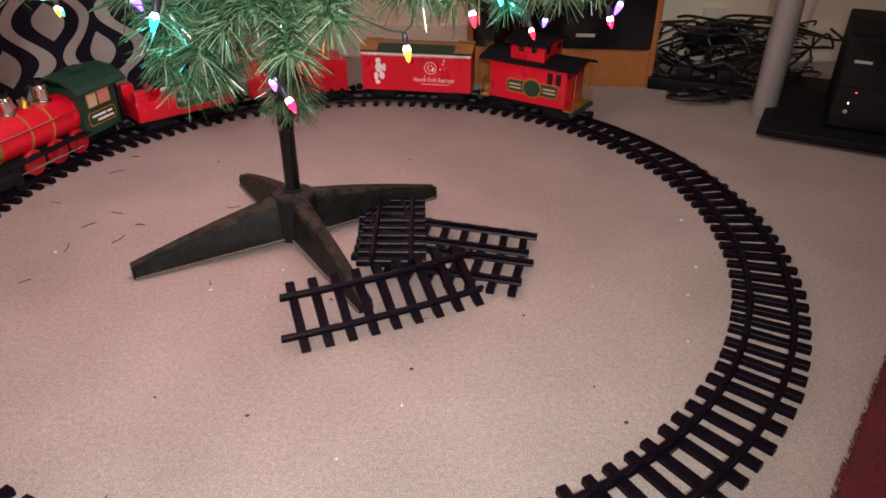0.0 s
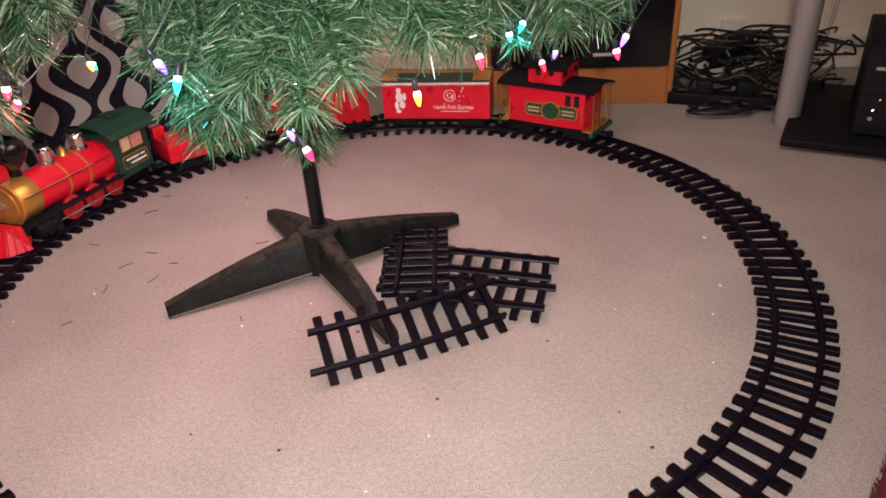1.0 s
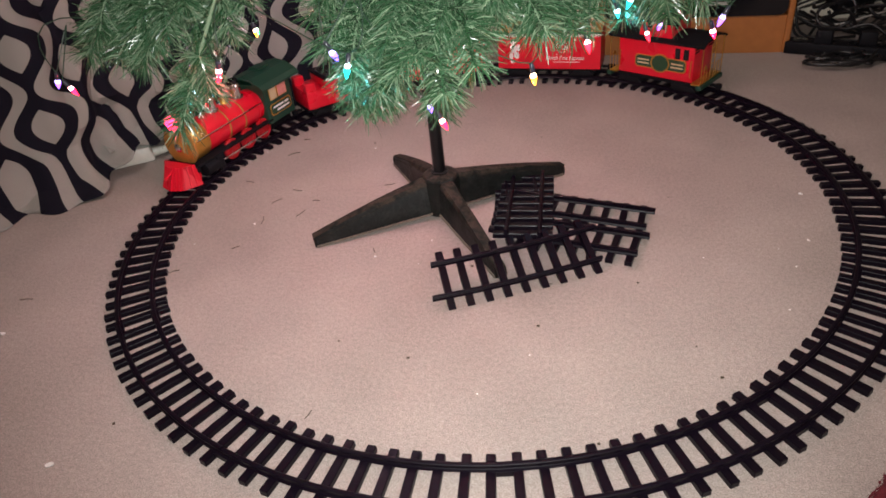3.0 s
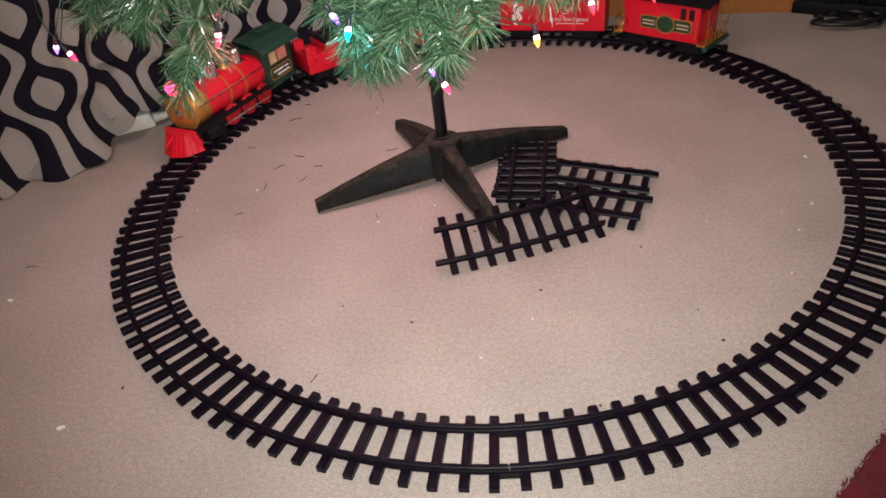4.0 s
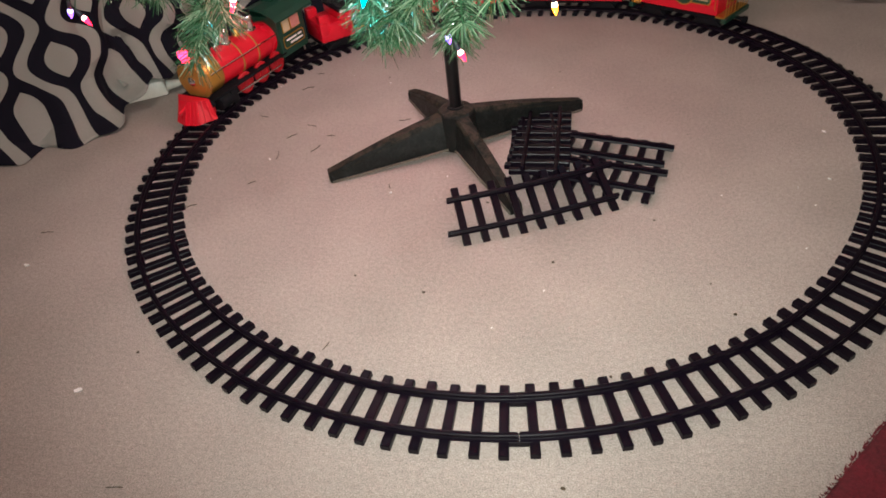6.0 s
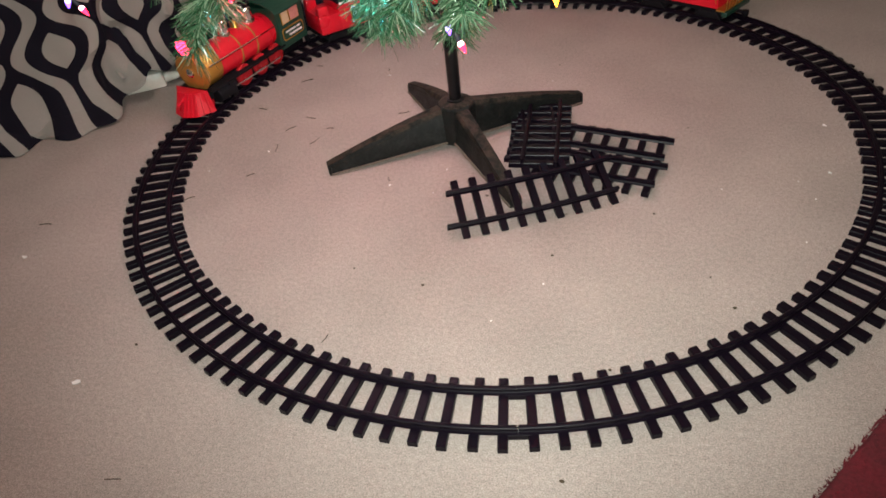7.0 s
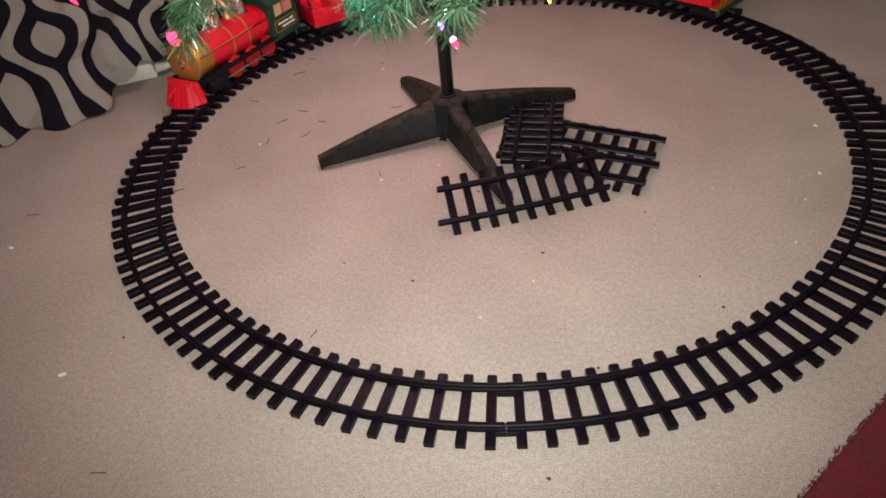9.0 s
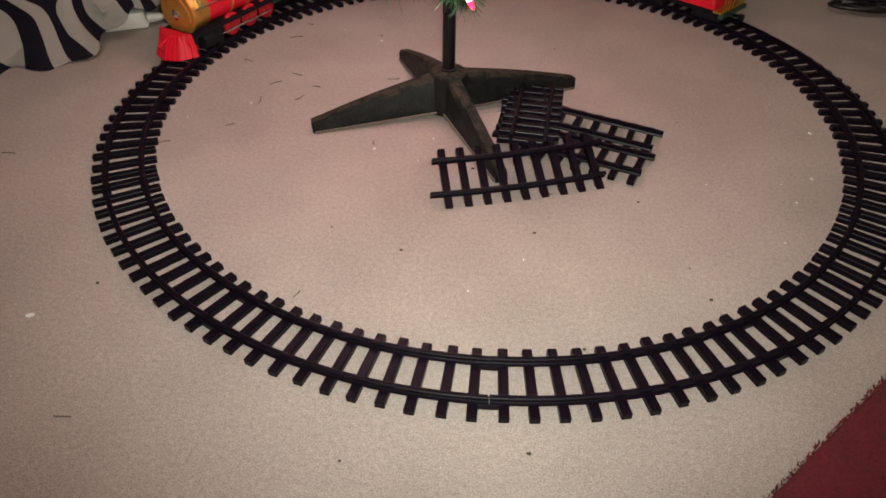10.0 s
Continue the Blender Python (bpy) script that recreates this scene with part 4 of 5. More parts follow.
# the low branches, by the place of the tip and the height at which they leave the pole
LOW = [(-0.014, -0.205, 0.237, 0.45), (-0.051, -0.368, 0.314, 0.46), (-0.040, -0.339, 0.306, 0.47),
       (0.043, -0.435, 0.353, 0.47), (-0.031, -0.388, 0.337, 0.46), (0.147, -0.336, 0.371, 0.49), (-0.008, -0.371, 0.412, 0.53), (0.082, -0.355, 0.410, 0.54),
       (-0.057, -0.319, 0.417, 0.54), (0.225, -0.107, 0.326, 0.45), (0.272, -0.232, 0.363, 0.48), (0.316, -0.127, 0.387, 0.50), (-0.239, -0.320, 0.363, 0.60),
       (-0.397, 0.017, 0.341, 0.60), (-0.333, -0.193, 0.369, 0.60), (-0.245, -0.392, 0.304, 0.60), (-0.380, -0.320, 0.362, 0.60), (-0.327, -0.333, 0.361, 0.60),
       (-0.298, -0.342, 0.355, 0.60), (0.222, 0.227, 0.364, 0.48), (-0.011, 0.323, 0.364, 0.47), (-0.284, 0.241, 0.353, 0.47), (0.017, -0.409, 0.376, 0.49),
       (0.067, -0.413, 0.369, 0.49), (-0.033, -0.348, 0.364, 0.48), (-0.053, -0.389, 0.362, 0.48), (0.122, -0.360, 0.380, 0.50), (0.172, -0.297, 0.393, 0.51),
       (0.247, -0.164, 0.360, 0.48), (0.296, -0.194, 0.380, 0.50), (0.177, -0.192, 0.404, 0.53), (-0.151, -0.245, 0.467, 0.58), (0.017, -0.270, 0.422, 0.56)]
rng = random.Random(7)
for x, y, z, h in LOW:
    twigs = 3 if z < 0.315 else 7 if z < 0.37 else 10
    arched = h > 0.58
    me = branch_mesh("branch", (0.006, 0, h), Vector((x, y, z)) - TRUNK, rng, twigs=twigs, twig=0.032 if z < 0.315 else 0.075 if z < 0.395 else 0.10, per_m=4600 if y < 0.15 else 1300, length=0.026,
                     sag=0.085 if arched else 0.035, bare=0.86 if z < 0.315 else 0.66 if arched else 0.22)
    ob = new("branch", me)
    ob.parent = tree
UPPER = [branch_mesh("branch", (0.006, 0, 0), (0.40, 0.0, -0.10), rng, twigs=9, twig=0.12, per_m=700) for k in range(3)]
for tier in range(6):
    for k in range(9):
        ob = new("branch", UPPER[(k + tier) % 3])
        ob.parent = tree
        s = 1.02 - tier * 0.13
        ob.matrix_basis = Matrix.Translation((0, 0, 0.66 + tier * 0.145)) @ Matrix.Rotation(radians(k * 40 + tier * 23), 4, "Z") @ Matrix.Diagonal((s, s, s, 1))


# ---- the string of coloured lights
YEL, PNK, TEA, GRN, VIO, REDL = (1.0, 0.36, 0.02), (1.0, 0.012, 0.05), (0.006, 0.50, 0.62), (0.01, 0.70, 0.20), (0.22, 0.10, 1.0), (1.0, 0.015, 0.03)
GLOWS = {c: glow("lit_bulb", c, 4.0 if c != VIO else 2.5) for c in (YEL, PNK, TEA, GRN, VIO, REDL)}
CORES = {c: glow("bulb_filament_end", tuple(0.35 + 0.65 * v for v in c), 8.0 if c != VIO else 2.5) for c in (YEL, PNK, TEA, GRN, VIO, REDL)}
SOCKET = mat("violet_grey_socket", (0.018, 0.018, 0.03), 0.4, bump=0.0)
# bulb: place, colour, turn
BULBS = [(-0.397, -0.342, 0.334, PNK, 30), (-0.419, -0.332, 0.339, VIO, 160), (-0.346, 0.008, 0.292, GRN, 80), (-0.330, -0.026, 0.300, YEL, 10),
         (-0.228, -0.319, 0.335, PNK, 200), (-0.237, -0.360, 0.333, TEA, 100), (-0.274, -0.298, 0.346, VIO, 50), (-0.190, -0.379, 0.361, REDL, 140),
         (-0.050, -0.401, 0.368, TEA, 250), (-0.068, -0.387, 0.377, VIO, 20), (0.026, -0.382, 0.307, PNK, 0), (0.014, -0.374, 0.319, VIO, 90),
         (0.109, -0.350, 0.337, YEL, 15), (0.157, -0.317, 0.355, REDL, 300), (0.187, -0.159, 0.340, TEA, 70), (0.202, -0.145, 0.347, TEA, 200),
         (0.224, -0.117, 0.300, REDL, 320), (0.238, -0.117, 0.311, VIO, 100), (0.279, -0.237, 0.337, PNK, 45), (0.289, -0.227, 0.347, VIO, 190), (0.007, -0.318, 0.364, REDL, 220)]
# the bulbs higher up in the tree, out of the picture, which light the carpet under it
for k in range(9):
    a, r, z = radians(k * 40 + 12), 0.13 + 0.05 * (k % 3), 0.455 + 0.02 * ((k * 2) % 3)
    BULBS.append((TRUNK.x + r * math.cos(a), TRUNK.y + r * math.sin(a), z, (PNK, YEL, TEA, REDL, VIO, YEL, PNK, GRN, YEL)[k], k * 50))
    tint = ((1.0, 0.62, 0.66), (1.0, 0.80, 0.62), (0.72, 0.9, 1.0), (1.0, 0.66, 0.62), (0.86, 0.74, 1.0), (1.0, 0.82, 0.66), (1.0, 0.60, 0.66), (0.85, 1.0, 0.8), (1.0, 0.80, 0.62))[k]
    lamp("bulb_light", "POINT", BULBS[-1][:3], (0, 0, 0), 0.85, (tint[0], tint[1] * 0.78, tint[2] * 0.80), 0.02)
lights = thing("string_lights", Matrix.Identity(4), "string of lit coloured miniature bulbs on green wire among branches", "string lights")
loops = []
for x, y, z, c, turn in BULBS:
    c0 = Vector((x, y, z))
    m = Matrix.Translation(c0) @ Matrix.Rotation(radians(turn), 4, "Z") @ Matrix.Rotation(radians(155 if c is not YEL else 172), 4, "Y")
    bulb = part("bulb", turned([(0.0016, -0.002), (0.0027, 0.0), (0.0030, 0.002), (0.0026, 0.005), (0.0016, 0.008), (0.0006, 0.0105), (0, 0.011)], m, 12), GLOWS[c], lights, "", smooth=True)
    bulb.data.materials.append(CORES[c])
    inv = m.inverted()
    for f in bulb.data.polygons:
        f.material_index = 1 if (inv @ f.center).z < 0.0012 else 0
    part("socket", turned([(0.0012, -0.011), (0.0021, -0.010), (0.0024, -0.007), (0.0023, -0.002), (0.0016, -0.0015)], m, 10), SOCKET, bulb, smooth=True)
    if z < 0.40 and c is not VIO:
        spot = m @ Vector((0.006, 0.0, 0.014))
        lamp("bulb_light", "POINT", spot, (0, 0, 0), 0.045, tuple(min(1.0, v + 0.04) for v in c), 0.003)
    back = m @ Vector((0, 0, -0.011))
    loops += [back, back + Vector((0.006, 0.03, 0.05))]
part("wire", rod(smooth_line(loops, 6), 0.0007, 5), WIRE, lights, smooth=True)


# ---- printed curtains
def drape(name, points, lift, label, height=2.05, fold=0.026, waves=7.0, flare=0.075, shift=0.0, seed=1):
    """A hanging cloth along points (x, y); lift gives the hem's height at each of them. It puddles outwards at the hem."""
    line = smooth_line([(x, y, 0) for x, y in points], 14)
    lifts = smooth_line([(h, 0, 0) for h in lift], 14)
    lens = [0.0]
    for a, b in zip(line, line[1:]):
        lens.append(lens[-1] + (b - a).length)
    rows = [0, 0.006, 0.015, 0.03, 0.045, 0.06, 0.08, 0.10, 0.13, 0.16, 0.2, 0.24, 0.28, 0.33, 0.4, 0.5, 0.65, 0.85, 1.2, 1.6, height]
    bm = bmesh.new()
    uv = bm.loops.layers.uv.new("cloth")
    grid, coords = [], {}
    for i, p in enumerate(line):
        d = (line[min(i + 1, len(line) - 1)] - line[max(i - 1, 0)]).normalized()
        n = Vector((d.y, -d.x, 0))
        col = []
        for z in rows:
            s = lens[i]
            f = fold * (math.sin(waves * 2 * math.pi * s + seed) * 0.6 + noise.noise((s * 9, z * 1.6, seed)) * 1.1) * min(1.0, 0.35 + z * 2.2)
            crumple = noise.noise((s * 20, z * 22, seed + 5)) * 0.042 * max(0, 1 - z / 0.20) + noise.noise((s * 24, z * 15, seed + 9)) * min(0.035, lifts[i].x) * 0.9
            out = flare * max(0, 1 - z / 0.09) ** 2 * (0.7 + 0.6 * noise.noise((s * 6, 0, seed)))
            h = lifts[i].x + z
            if z < 0.05:
                h = lifts[i].x + max(0.002, z * (0.6 + 0.5 * noise.noise((s * 14, 7, seed))))
            v = bm.verts.new(p + n * (f + crumple + out - z * 0.10) + Vector((0, 0, h)))
            coords[v] = (s + shift + noise.noise((s * 5, z * 5, 2)) * 0.006, z + out * 0.9 + lifts[i].x * 0.3)
            col.append(v)
        grid.append(col)
    for a, b in zip(grid, grid[1:]):
        for k in range(len(rows) - 1):
            f = bm.faces.new((a[k], b[k], b[k + 1], a[k + 1]))
            for lp in f.loops:
                lp[uv].uv = coords[lp.vert]
    ob = part(name, bm, CLOTH, None, smooth=True)
    ob.modifiers.new("cloth_thickness", "SOLIDIFY").thickness = 0.0012
    return tagged(ob, label, "curtain", "printed curtains along the wall")


drape("curtain", [(-1.145, -0.436), (-1.010, -0.241), (-0.899, -0.099), (-0.811, -0.009), (-0.772, 0.064), (-0.743, 0.124)], [0, 0, 0, 0, 0.02, 0.055],
      "black and white ogee-print curtain pooling on the carpet", seed=1)
drape("curtain", [(-0.788, 0.094), (-0.729, 0.183), (-0.660, 0.263), (-0.591, 0.348), (-0.502, 0.463), (-0.413, 0.574), (-0.323, 0.676)], [0.05, 0.035, 0, 0, 0, 0, 0],
      "black and white ogee-print curtain with a crumpled lifted hem", shift=0.13, seed=4)

# ---- white plug and its lead on the carpet by the curtain
plug = thing("extension_plug", pose(-0.7520, 0.1330, 0, 0, 0, 32) @ Matrix.Scale(1.35, 4), "white plastic extension lead plug lying by the curtain hem", "plug")
part("body", block(-0.034, 0.030, -0.013, 0.013, 0.0, 0.024, bevel=0.005, taper=(0.9, 0.8)), PLUGM, plug, smooth=True)
part("strain_relief", turned([(0.0075, 0), (0.0055, 0.016), (0.0035, 0.022)], Matrix.Translation((0.029, 0, 0.011)) @ X90, 14), PLUGM, plug, smooth=True)
part("lead", rod(smooth_line([(0.048, 0, 0.011), (0.075, -0.004, 0.007), (0.11, 0.02, 0.005), (0.15, 0.07, 0.005)], 6), 0.0032, 8), PLUGM, plug, smooth=True)
part("grey_lead", rod(smooth_line([(-0.034, 0.004, 0.010), (-0.07, -0.012, 0.006), (-0.12, -0.03, 0.005), (-0.16, -0.01, 0.005)], 6), 0.0032, 8), GREYC, plug, smooth=True)

# ---- wooden cabinet with a black front, and the things under the desk
cab_at = pose(0.3799, 0.6876, 0, 0, 0, -3)
cabinet = thing("wooden_cabinet", cab_at, "orange-brown wooden cabinet with a rounded black gloss front panel", "cabinet")
part("side_panel", block(-0.212, -0.198, 0.0, 0.20, 0, 0.62, bevel=0.002), WOOD, cabinet)
part("side_panel", block(0.198, 0.212, 0.0, 0.20, 0, 0.62, bevel=0.004), WOOD, cabinet)
part("plinth", block(-0.198, 0.198, 0.004, 0.018, 0, 0.084, bevel=0.001), WOOD, cabinet)
part("back_panel", block(-0.198, 0.198, 0.186, 0.198, 0, 0.61), WOOD, cabinet)
part("top", block(-0.216, 0.216, -0.004, 0.204, 0.62, 0.636, bevel=0.002), WOOD, cabinet)
bm = bmesh.new()
c, w, h0, h1 = 0.018, 0.196, 0.086, 0.60
outline = []
for cx, cz, a0 in ((w - c, h0 + c, -90), (w - c, h1 - c, 0), (-w + c, h1 - c, 90), (-w + c, h0 + c, 180)):
    outline += [(cx + c * math.cos(radians(a0 + k * 18)), cz + c * math.sin(radians(a0 + k * 18))) for k in range(6)]
prism(bm, outline, Matrix(((1, 0, 0, 0), (0, 0, -1, 0.014), (0, 1, 0, 0), (0, 0, 0, 1))), 0.016)
front = part("front_panel", bm, GLOSS, cabinet, "black gloss front with rounded corners")
part("maker_bars", block(0.030, 0.072, -0.0028, -0.0018, 0.112, 0.119), STEEL, front, "small grey lettering bars")

base_at = Matrix.Translation((0.7118, 0.3651, 0)) @ Matrix.Rotation(radians(-27), 4, "Z")
plat = thing("equipment_base", base_at, "low black equipment platform standing on the carpet", "platform")
part("slab", block(0.0, 0.95, 0.0, 0.42, 0.008, 0.022, bevel=0.003), MATT, plat)
for x in (0.06, 0.88):
    for y in (0.05, 0.36):
        part("foot", turned([(0.02, 0), (0.022, 0.008)], Matrix.Translation((x, y, 0)), 16), MATT, plat, smooth=True)
tower = thing("black_console", base_at @ Matrix.Translation((0.108, 0.064, 0.022)), "glossy black electronics case with tiny lit indicators", "console")
part("case", block(0, 0.36, 0.006, 0.30, 0.0, 0.165, bevel=0.004), MATT, tower, smooth=True)
part("face", block(0.004, 0.356, 0.0, 0.0065, 0.004, 0.161, bevel=0.001), GLOSS, tower, "black gloss face")
part("maker_bars", block(0.018, 0.046, -0.0012, 0.0004, 0.122, 0.127), STEEL, tower, "small silver lettering bars")
part("face_seam", block(0.004, 0.356, -0.0006, 0.0004, 0.078, 0.080), MATT, tower)
part("indicator", turned([(0.0013, 0), (0.0012, 0.001)], Matrix.Translation((0.028, -0.0002, 0.050)) @ Matrix.Rotation(math.pi / 2, 4, "X"), 10), glow("white_indicator", (0.9, 0.95, 1.0), 4.0), tower, "lit white indicator")
part("indicator", turned([(0.0011, 0), (0.0010, 0.001)], Matrix.Translation((0.036, -0.0002, 0.070)) @ Matrix.Rotation(math.pi / 2, 4, "X"), 10), glow("red_indicator", (1.0, 0.1, 0.05), 3.0), tower, "lit red indicator")
part("button", turned([(0.0038, 0), (0.0034, 0.0012)], Matrix.Translation((0.027, -0.0002, 0.034)) @ Matrix.Rotation(math.pi / 2, 4, "X"), 14), STEEL, tower, smooth=True)

desk = thing("desk", Matrix.Translation((0.7802, 0.5059, 0)), "desk with a dark top on thick round grey metal legs", "desk")
part("desk_top", block(-0.06, 1.25, -0.10, 0.42, 0.72, 0.742, bevel=0.003), MATT, desk)
for x, y in ((0, 0), (1.15, 0)):
    part("leg", turned([(0.023, 0.0), (0.0245, 0.002), (0.0245, 0.70), (0.032, 0.715), (0.032, 0.72)], Matrix.Translation((x, y, 0)), 32), STEEL, desk, "round brushed grey metal leg", smooth=True)

# wall plate above the baseboard
outlet = tagged(part("outlet_plate", block(0.768, 0.825, 0.926, 0.940, 0.088, 0.132, bevel=0.002), TRIM), "blank cream wall plate above the baseboard", "wall plate")


def cable(points, r, material, label, name="cable"):
    ob = part(name, rod(smooth_line(points, 7), r, 7), material, None, smooth=True)
    return tagged(ob, label, "cable", "cables under the desk")


crng = random.Random(21)
for k in range(34):
    x, y = crng.uniform(0.60, 0.72), crng.uniform(0.70, 0.86)
    pts = []
    z = 0.010 + 0.0034 * k
    for i in range(crng.randint(5, 8)):
        pts.append((x, y, max(0.005, min(0.125, z + crng.uniform(-0.02, 0.03)))))
        x = min(0.99, x + crng.uniform(0.02, 0.09))
        y = min(0.90, max(0.60 + 0.25 * abs(x - 0.75), y + crng.uniform(-0.07, 0.07)))
    cable(pts, crng.uniform(0.0020, 0.0040) * (1.0 if k % 13 else 0.6), CABLE if k % 13 else GREYC, "tangled black rubber cable on the carpet" if k % 13 else "pale grey cable in the black tangle")
for k in range(6):
    cx, cy, r = crng.uniform(0.64, 0.90), crng.uniform(0.70, 0.84), crng.uniform(0.03, 0.055)
    a0 = crng.uniform(0, 6)
    cable([(cx + r * math.cos(a0 + i * 0.8), cy + 0.45 * r * math.sin(a0 + i * 0.8), 0.055 + 0.03 * math.sin(a0 + i * 0.8) + 0.004 * i) for i in range(9)], 0.0036, CABLE, "looped black cable in the tangle")
for k, (x, y) in enumerate(((0.60, 0.765), (0.612, 0.78))):
    cable([(x, y, 0.12), (x + 0.004, y - 0.012, 0.07), (x + 0.02, y - 0.02, 0.02), (x + 0.07, y - 0.03, 0.006), (x + 0.14, y - 0.05 + 0.03 * k, 0.006)], 0.0034, CABLE, "black cable hanging beside the cabinet")
cable([(0.99, 0.90, 0.35), (0.955, 0.86, 0.22), (0.91, 0.83, 0.12), (0.87, 0.80, 0.05), (0.80, 0.77, 0.03)], 0.0042, CABLE, "black cable hanging down behind the desk leg")
cable([(1.02, 0.88, 0.36), (1.01, 0.86, 0.22), (0.985, 0.83, 0.11), (0.95, 0.80, 0.03), (0.88, 0.77, 0.012)], 0.0036, GREYC, "grey cable hanging down the wall")
brick = thing("power_adapter", pose(0.735, 0.765, 0.085, 12, -14, 18), "black power adapter resting on the heap of cables", "power adapter")
part("case", block(-0.055, 0.055, -0.022, 0.022, 0, 0.026, bevel=0.004), MATT, brick, smooth=True)
part("lead", rod(smooth_line([(0.055, 0, 0.013), (0.085, 0.01, 0.008), (0.12, 0.0, -0.01)], 5), 0.003, 7), CABLE, brick, smooth=True)
# strip and two adapters are added black shapes for the desk's shade here
strip = thing("filler_power_strip", pose(0.690, 0.650, 0.0, 0, 0, -22), "black power strip added to darken the carpet among cables", "power strip")
part("body", block(-0.11, 0.11, -0.020, 0.020, 0, 0.028, bevel=0.004), MATT, strip, smooth=True)
for k in range(4):
    part("socket", turned([(0.014, 0.0275), (0.015, 0.029), (0.012, 0.0285), (0, 0.0282)], Matrix.Translation((-0.081 + 0.054 * k, 0, 0)), 18), GLOSS, strip, smooth=True)
for k, (x, y) in enumerate(((0.655, 0.655), (0.735, 0.632))):
    adapter = thing("power_adapter", pose(x, y, 0.028, 0, 0, -22 + 8 * k), "black plug-in adapter added on the strip to darken the heap", "power adapter")
    part("case", block(-0.018, 0.018, -0.015, 0.015, 0, 0.030, bevel=0.004, taper=(0.9, 0.9)), MATT, adapter, smooth=True)
# extra cables and coils, added to darken the same shaded carpet
for k in range(9):
    x, y = crng.uniform(0.60, 0.66), crng.uniform(0.56, 0.66)
    pts = []
    for i in range(6):
        pts.append((x, y, 0.005 + 0.012 * crng.random()))
        x, y = x + crng.uniform(0.015, 0.045), min(0.70, max(0.555, y + crng.uniform(-0.05, 0.05)))
    cable(pts, crng.uniform(0.0026, 0.0040), CABLE, "black cable added over the carpet to darken it by the strip")
for k in range(3):
    cx, cy, r = 0.665 + 0.03 * k, 0.575 + 0.012 * k, 0.052 - 0.008 * k
    cable([(cx + r * 1.25 * math.cos(i * 0.7 + k), cy + 0.55 * r * math.sin(i * 0.7 + k), 0.005 + 0.0016 * i) for i in range(10)] + [(0.78, 0.66 + 0.02 * k, 0.03)], 0.0034, CABLE, "coiled black cable added to darken the carpet")

# ---- red shag rug
rug_at = Matrix.Translation((0.3535, -0.6060, 0)) @ Matrix.Rotation(math.atan2(0.787, 0.617), 4, "Z")
rug = thing("shag_rug", rug_at, "dark red shag rug lying on the beige carpet", "rug")
bm = bmesh.new()
box(bm, -0.7, 0.75, -0.9, 0.0, 0.0, 0.008, bevel=0.003)
part("backing", bm, RUG, rug)
rrng = random.Random(3)
verts, faces = [], []
for i in range(26000):
    x, y = rrng.uniform(-0.35, 0.62), -0.42 * rrng.random() ** 1.4
    a, ln = rrng.uniform(0, 6.28), rrng.uniform(0.004, 0.008)
    o = Vector((x, y + 0.002, 0.006))
    w = Vector((math.cos(a) * 0.6, math.sin(a) * 0.6, 1)).normalized() * ln
    s = Vector((-math.sin(a), math.cos(a), 0)) * 0.0011
    n = len(verts)
    verts += [o - s, o + s, o + w + Vector((0, 0, -0.002))]
    faces.append((n, n + 1, n + 2))
me = bpy.data.meshes.new("shag_surface")
me.from_pydata(verts, [], faces)
me.materials.append(RUG)
shag = new("shag_surface", me)
shag.parent = rug
tagged(shag, "shaggy dark red pile", kind="stuff")

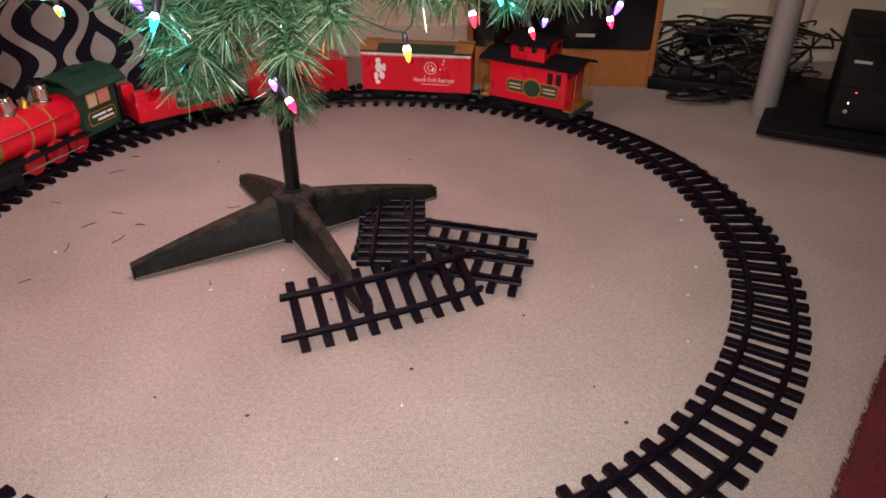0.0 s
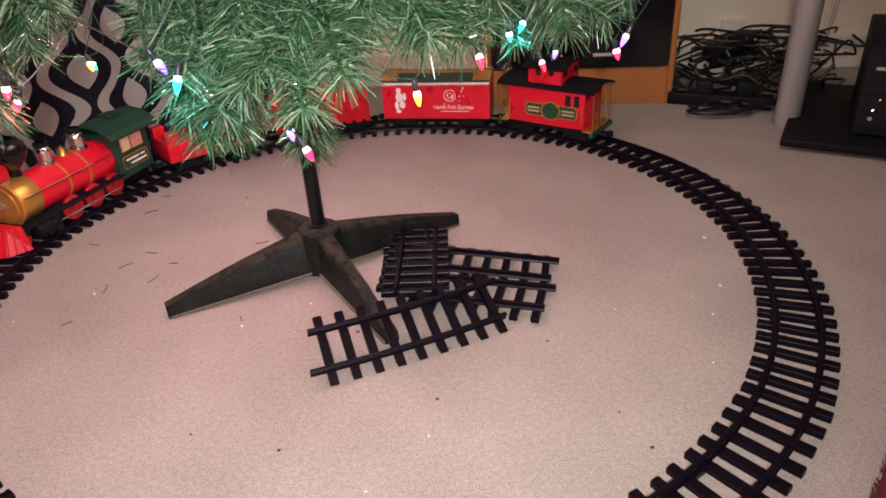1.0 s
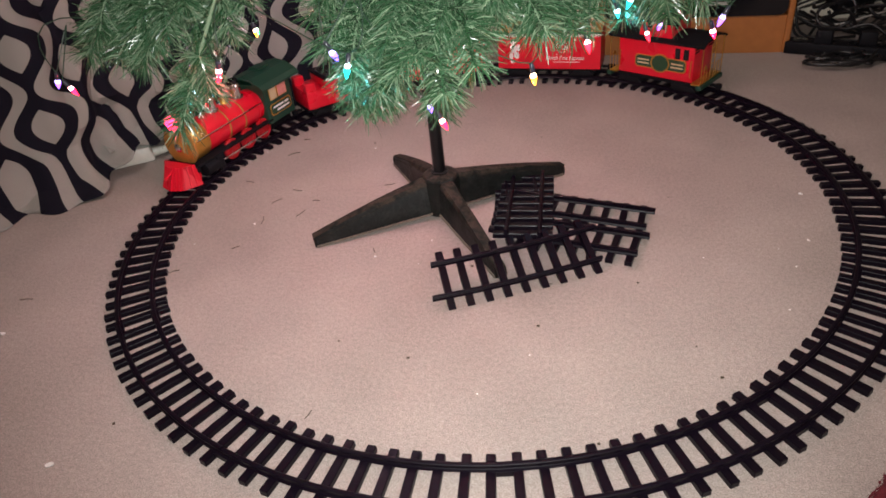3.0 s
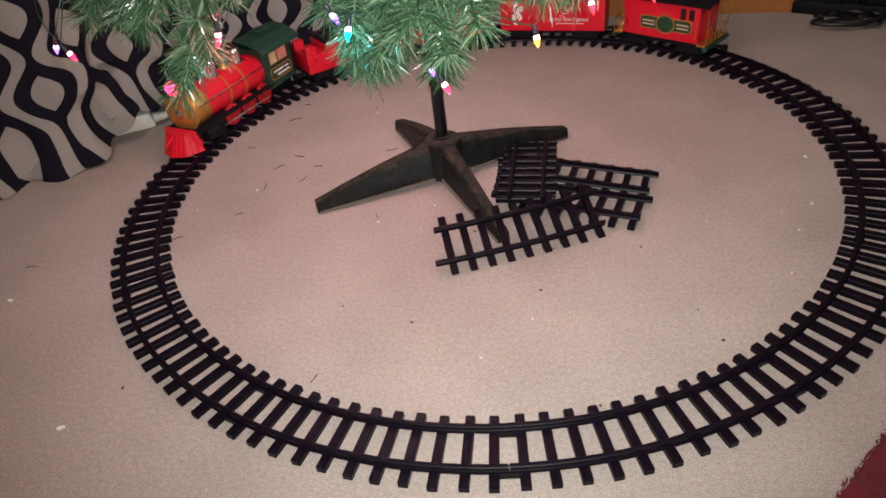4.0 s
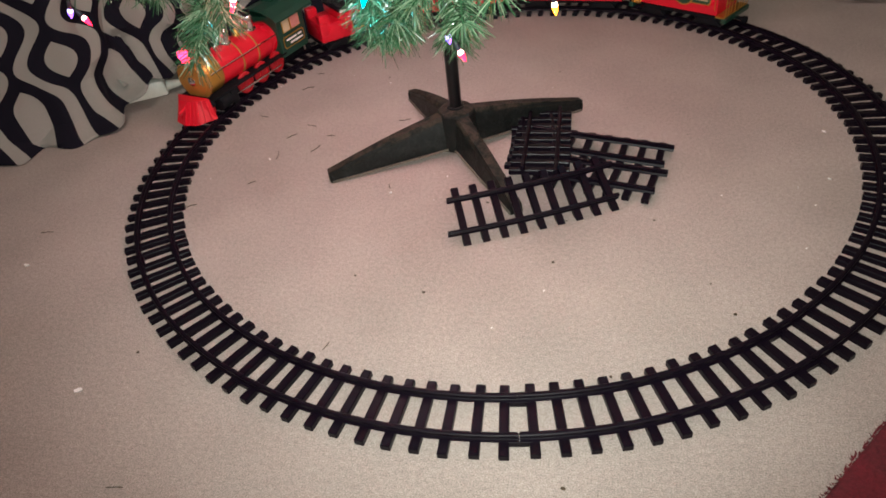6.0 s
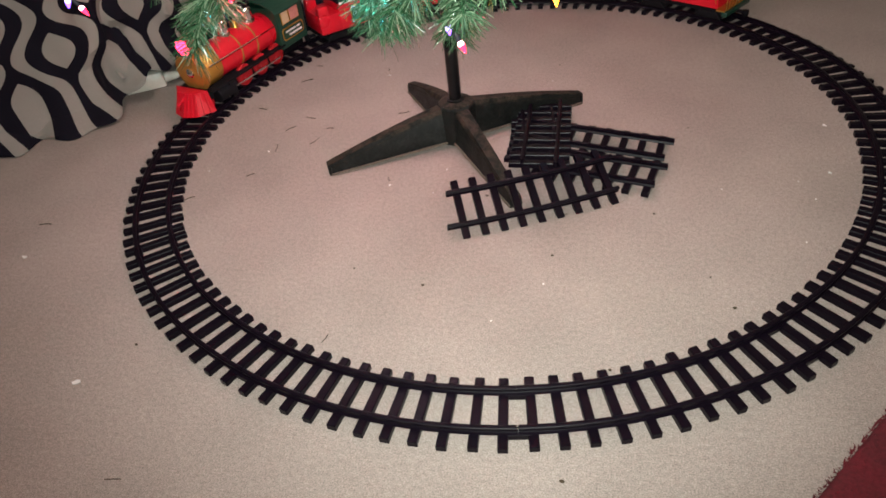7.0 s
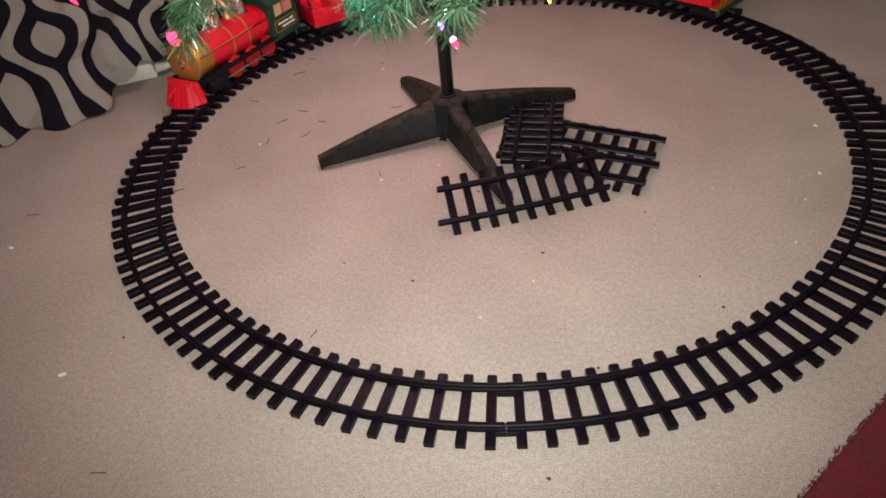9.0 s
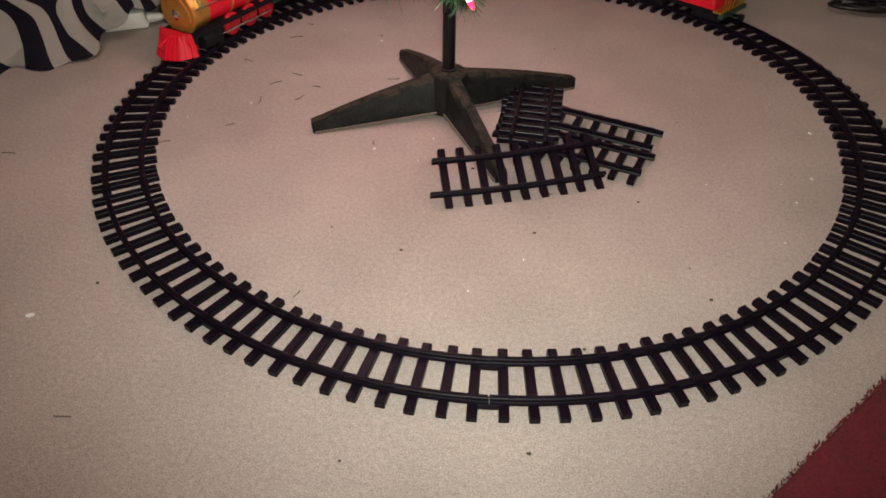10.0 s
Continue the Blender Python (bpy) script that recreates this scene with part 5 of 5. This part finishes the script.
# ---- bits on the carpet
BITS = mat("brown_dry_needle", (0.05, 0.035, 0.018), 0.7, bump=0.0)
bm = bmesh.new()
brng = random.Random(9)
spots = [(-0.383, -0.163), (-0.351, 0.022), (-0.315, -0.056), (-0.374, -0.018), (-0.1385, -0.485), (-0.453, -0.232), (-0.415, 0.167), (-0.284, -0.688), (-0.503, 0.110), (-0.185, 0.046), (-0.374, -0.081)]
spots += [(brng.uniform(-0.46, -0.12), brng.uniform(-0.2, 0.3)) for i in range(4)] + [(brng.uniform(-0.7, 0.45), brng.uniform(-0.75, 0.4)) for i in range(4)]
for x, y in spots:
    a, ln = brng.uniform(0, 3.14), brng.uniform(0.006, 0.013)
    d = Vector((math.cos(a), math.sin(a), 0))
    e = Vector((-d.y, d.x, 0)) * ln * brng.uniform(-0.3, 0.3)
    tube(bm, [Vector((x, y, 0.0015)) - d * ln, Vector((x, y, 0.002)) + e, Vector((x, y, 0.0015)) + d * ln], 0.0006, 4)
tagged(part("fallen_needles", bm, BITS), "dry brown needles scattered on the carpet", "debris", kind="stuff")
bm = bmesh.new()
white = [(0.477, 0.025, 0.004), (-0.4016, -0.584, 0.0055), (-0.630, -0.3885, 0.006), (0.459, -0.105, 0.0025), (-0.148, -0.176, 0.0025), (-0.383, -0.093, 0.003), (0.430, -0.169, 0.002), (-0.253, 0.191, 0.002)]
white += [(brng.uniform(-0.5, 0.45), brng.uniform(-0.45, 0.35), brng.uniform(0.0008, 0.0016)) for i in range(16)]
for x, y, r in white:
    n, a0 = 6, brng.uniform(0, 6)
    prism(bm, [(r * brng.uniform(0.5, 1.2) * math.cos(a0 + k * 1.047), r * 0.6 * brng.uniform(0.6, 1.2) * math.sin(a0 + k * 1.047)) for k in range(n)],
          Matrix.Translation((x, y, 0.001)) @ Matrix.Rotation(a0, 4, "Z"), 0.0012)
tagged(part("paper_scraps", bm, WHITE), "tiny white scraps scattered on the carpet", "debris", kind="stuff")
bm = bmesh.new()
for x, y in [(0.104, -0.314), (-0.143, -0.363), (-0.047, -0.385), (0.310, -0.384), (0.228, -0.217)] + [(brng.uniform(-0.6, 0.45), brng.uniform(-0.7, 0.3)) for i in range(14)]:
    r = brng.uniform(0.0012, 0.0026)
    prism(bm, [(r * brng.uniform(0.6, 1.1) * math.cos(k * 1.047), r * 0.7 * math.sin(k * 1.047)) for k in range(6)], Matrix.Translation((x, y, 0.001)), 0.001)
tagged(part("lint", bm, BITS), "dark specks of lint on the carpet", "debris", kind="stuff")
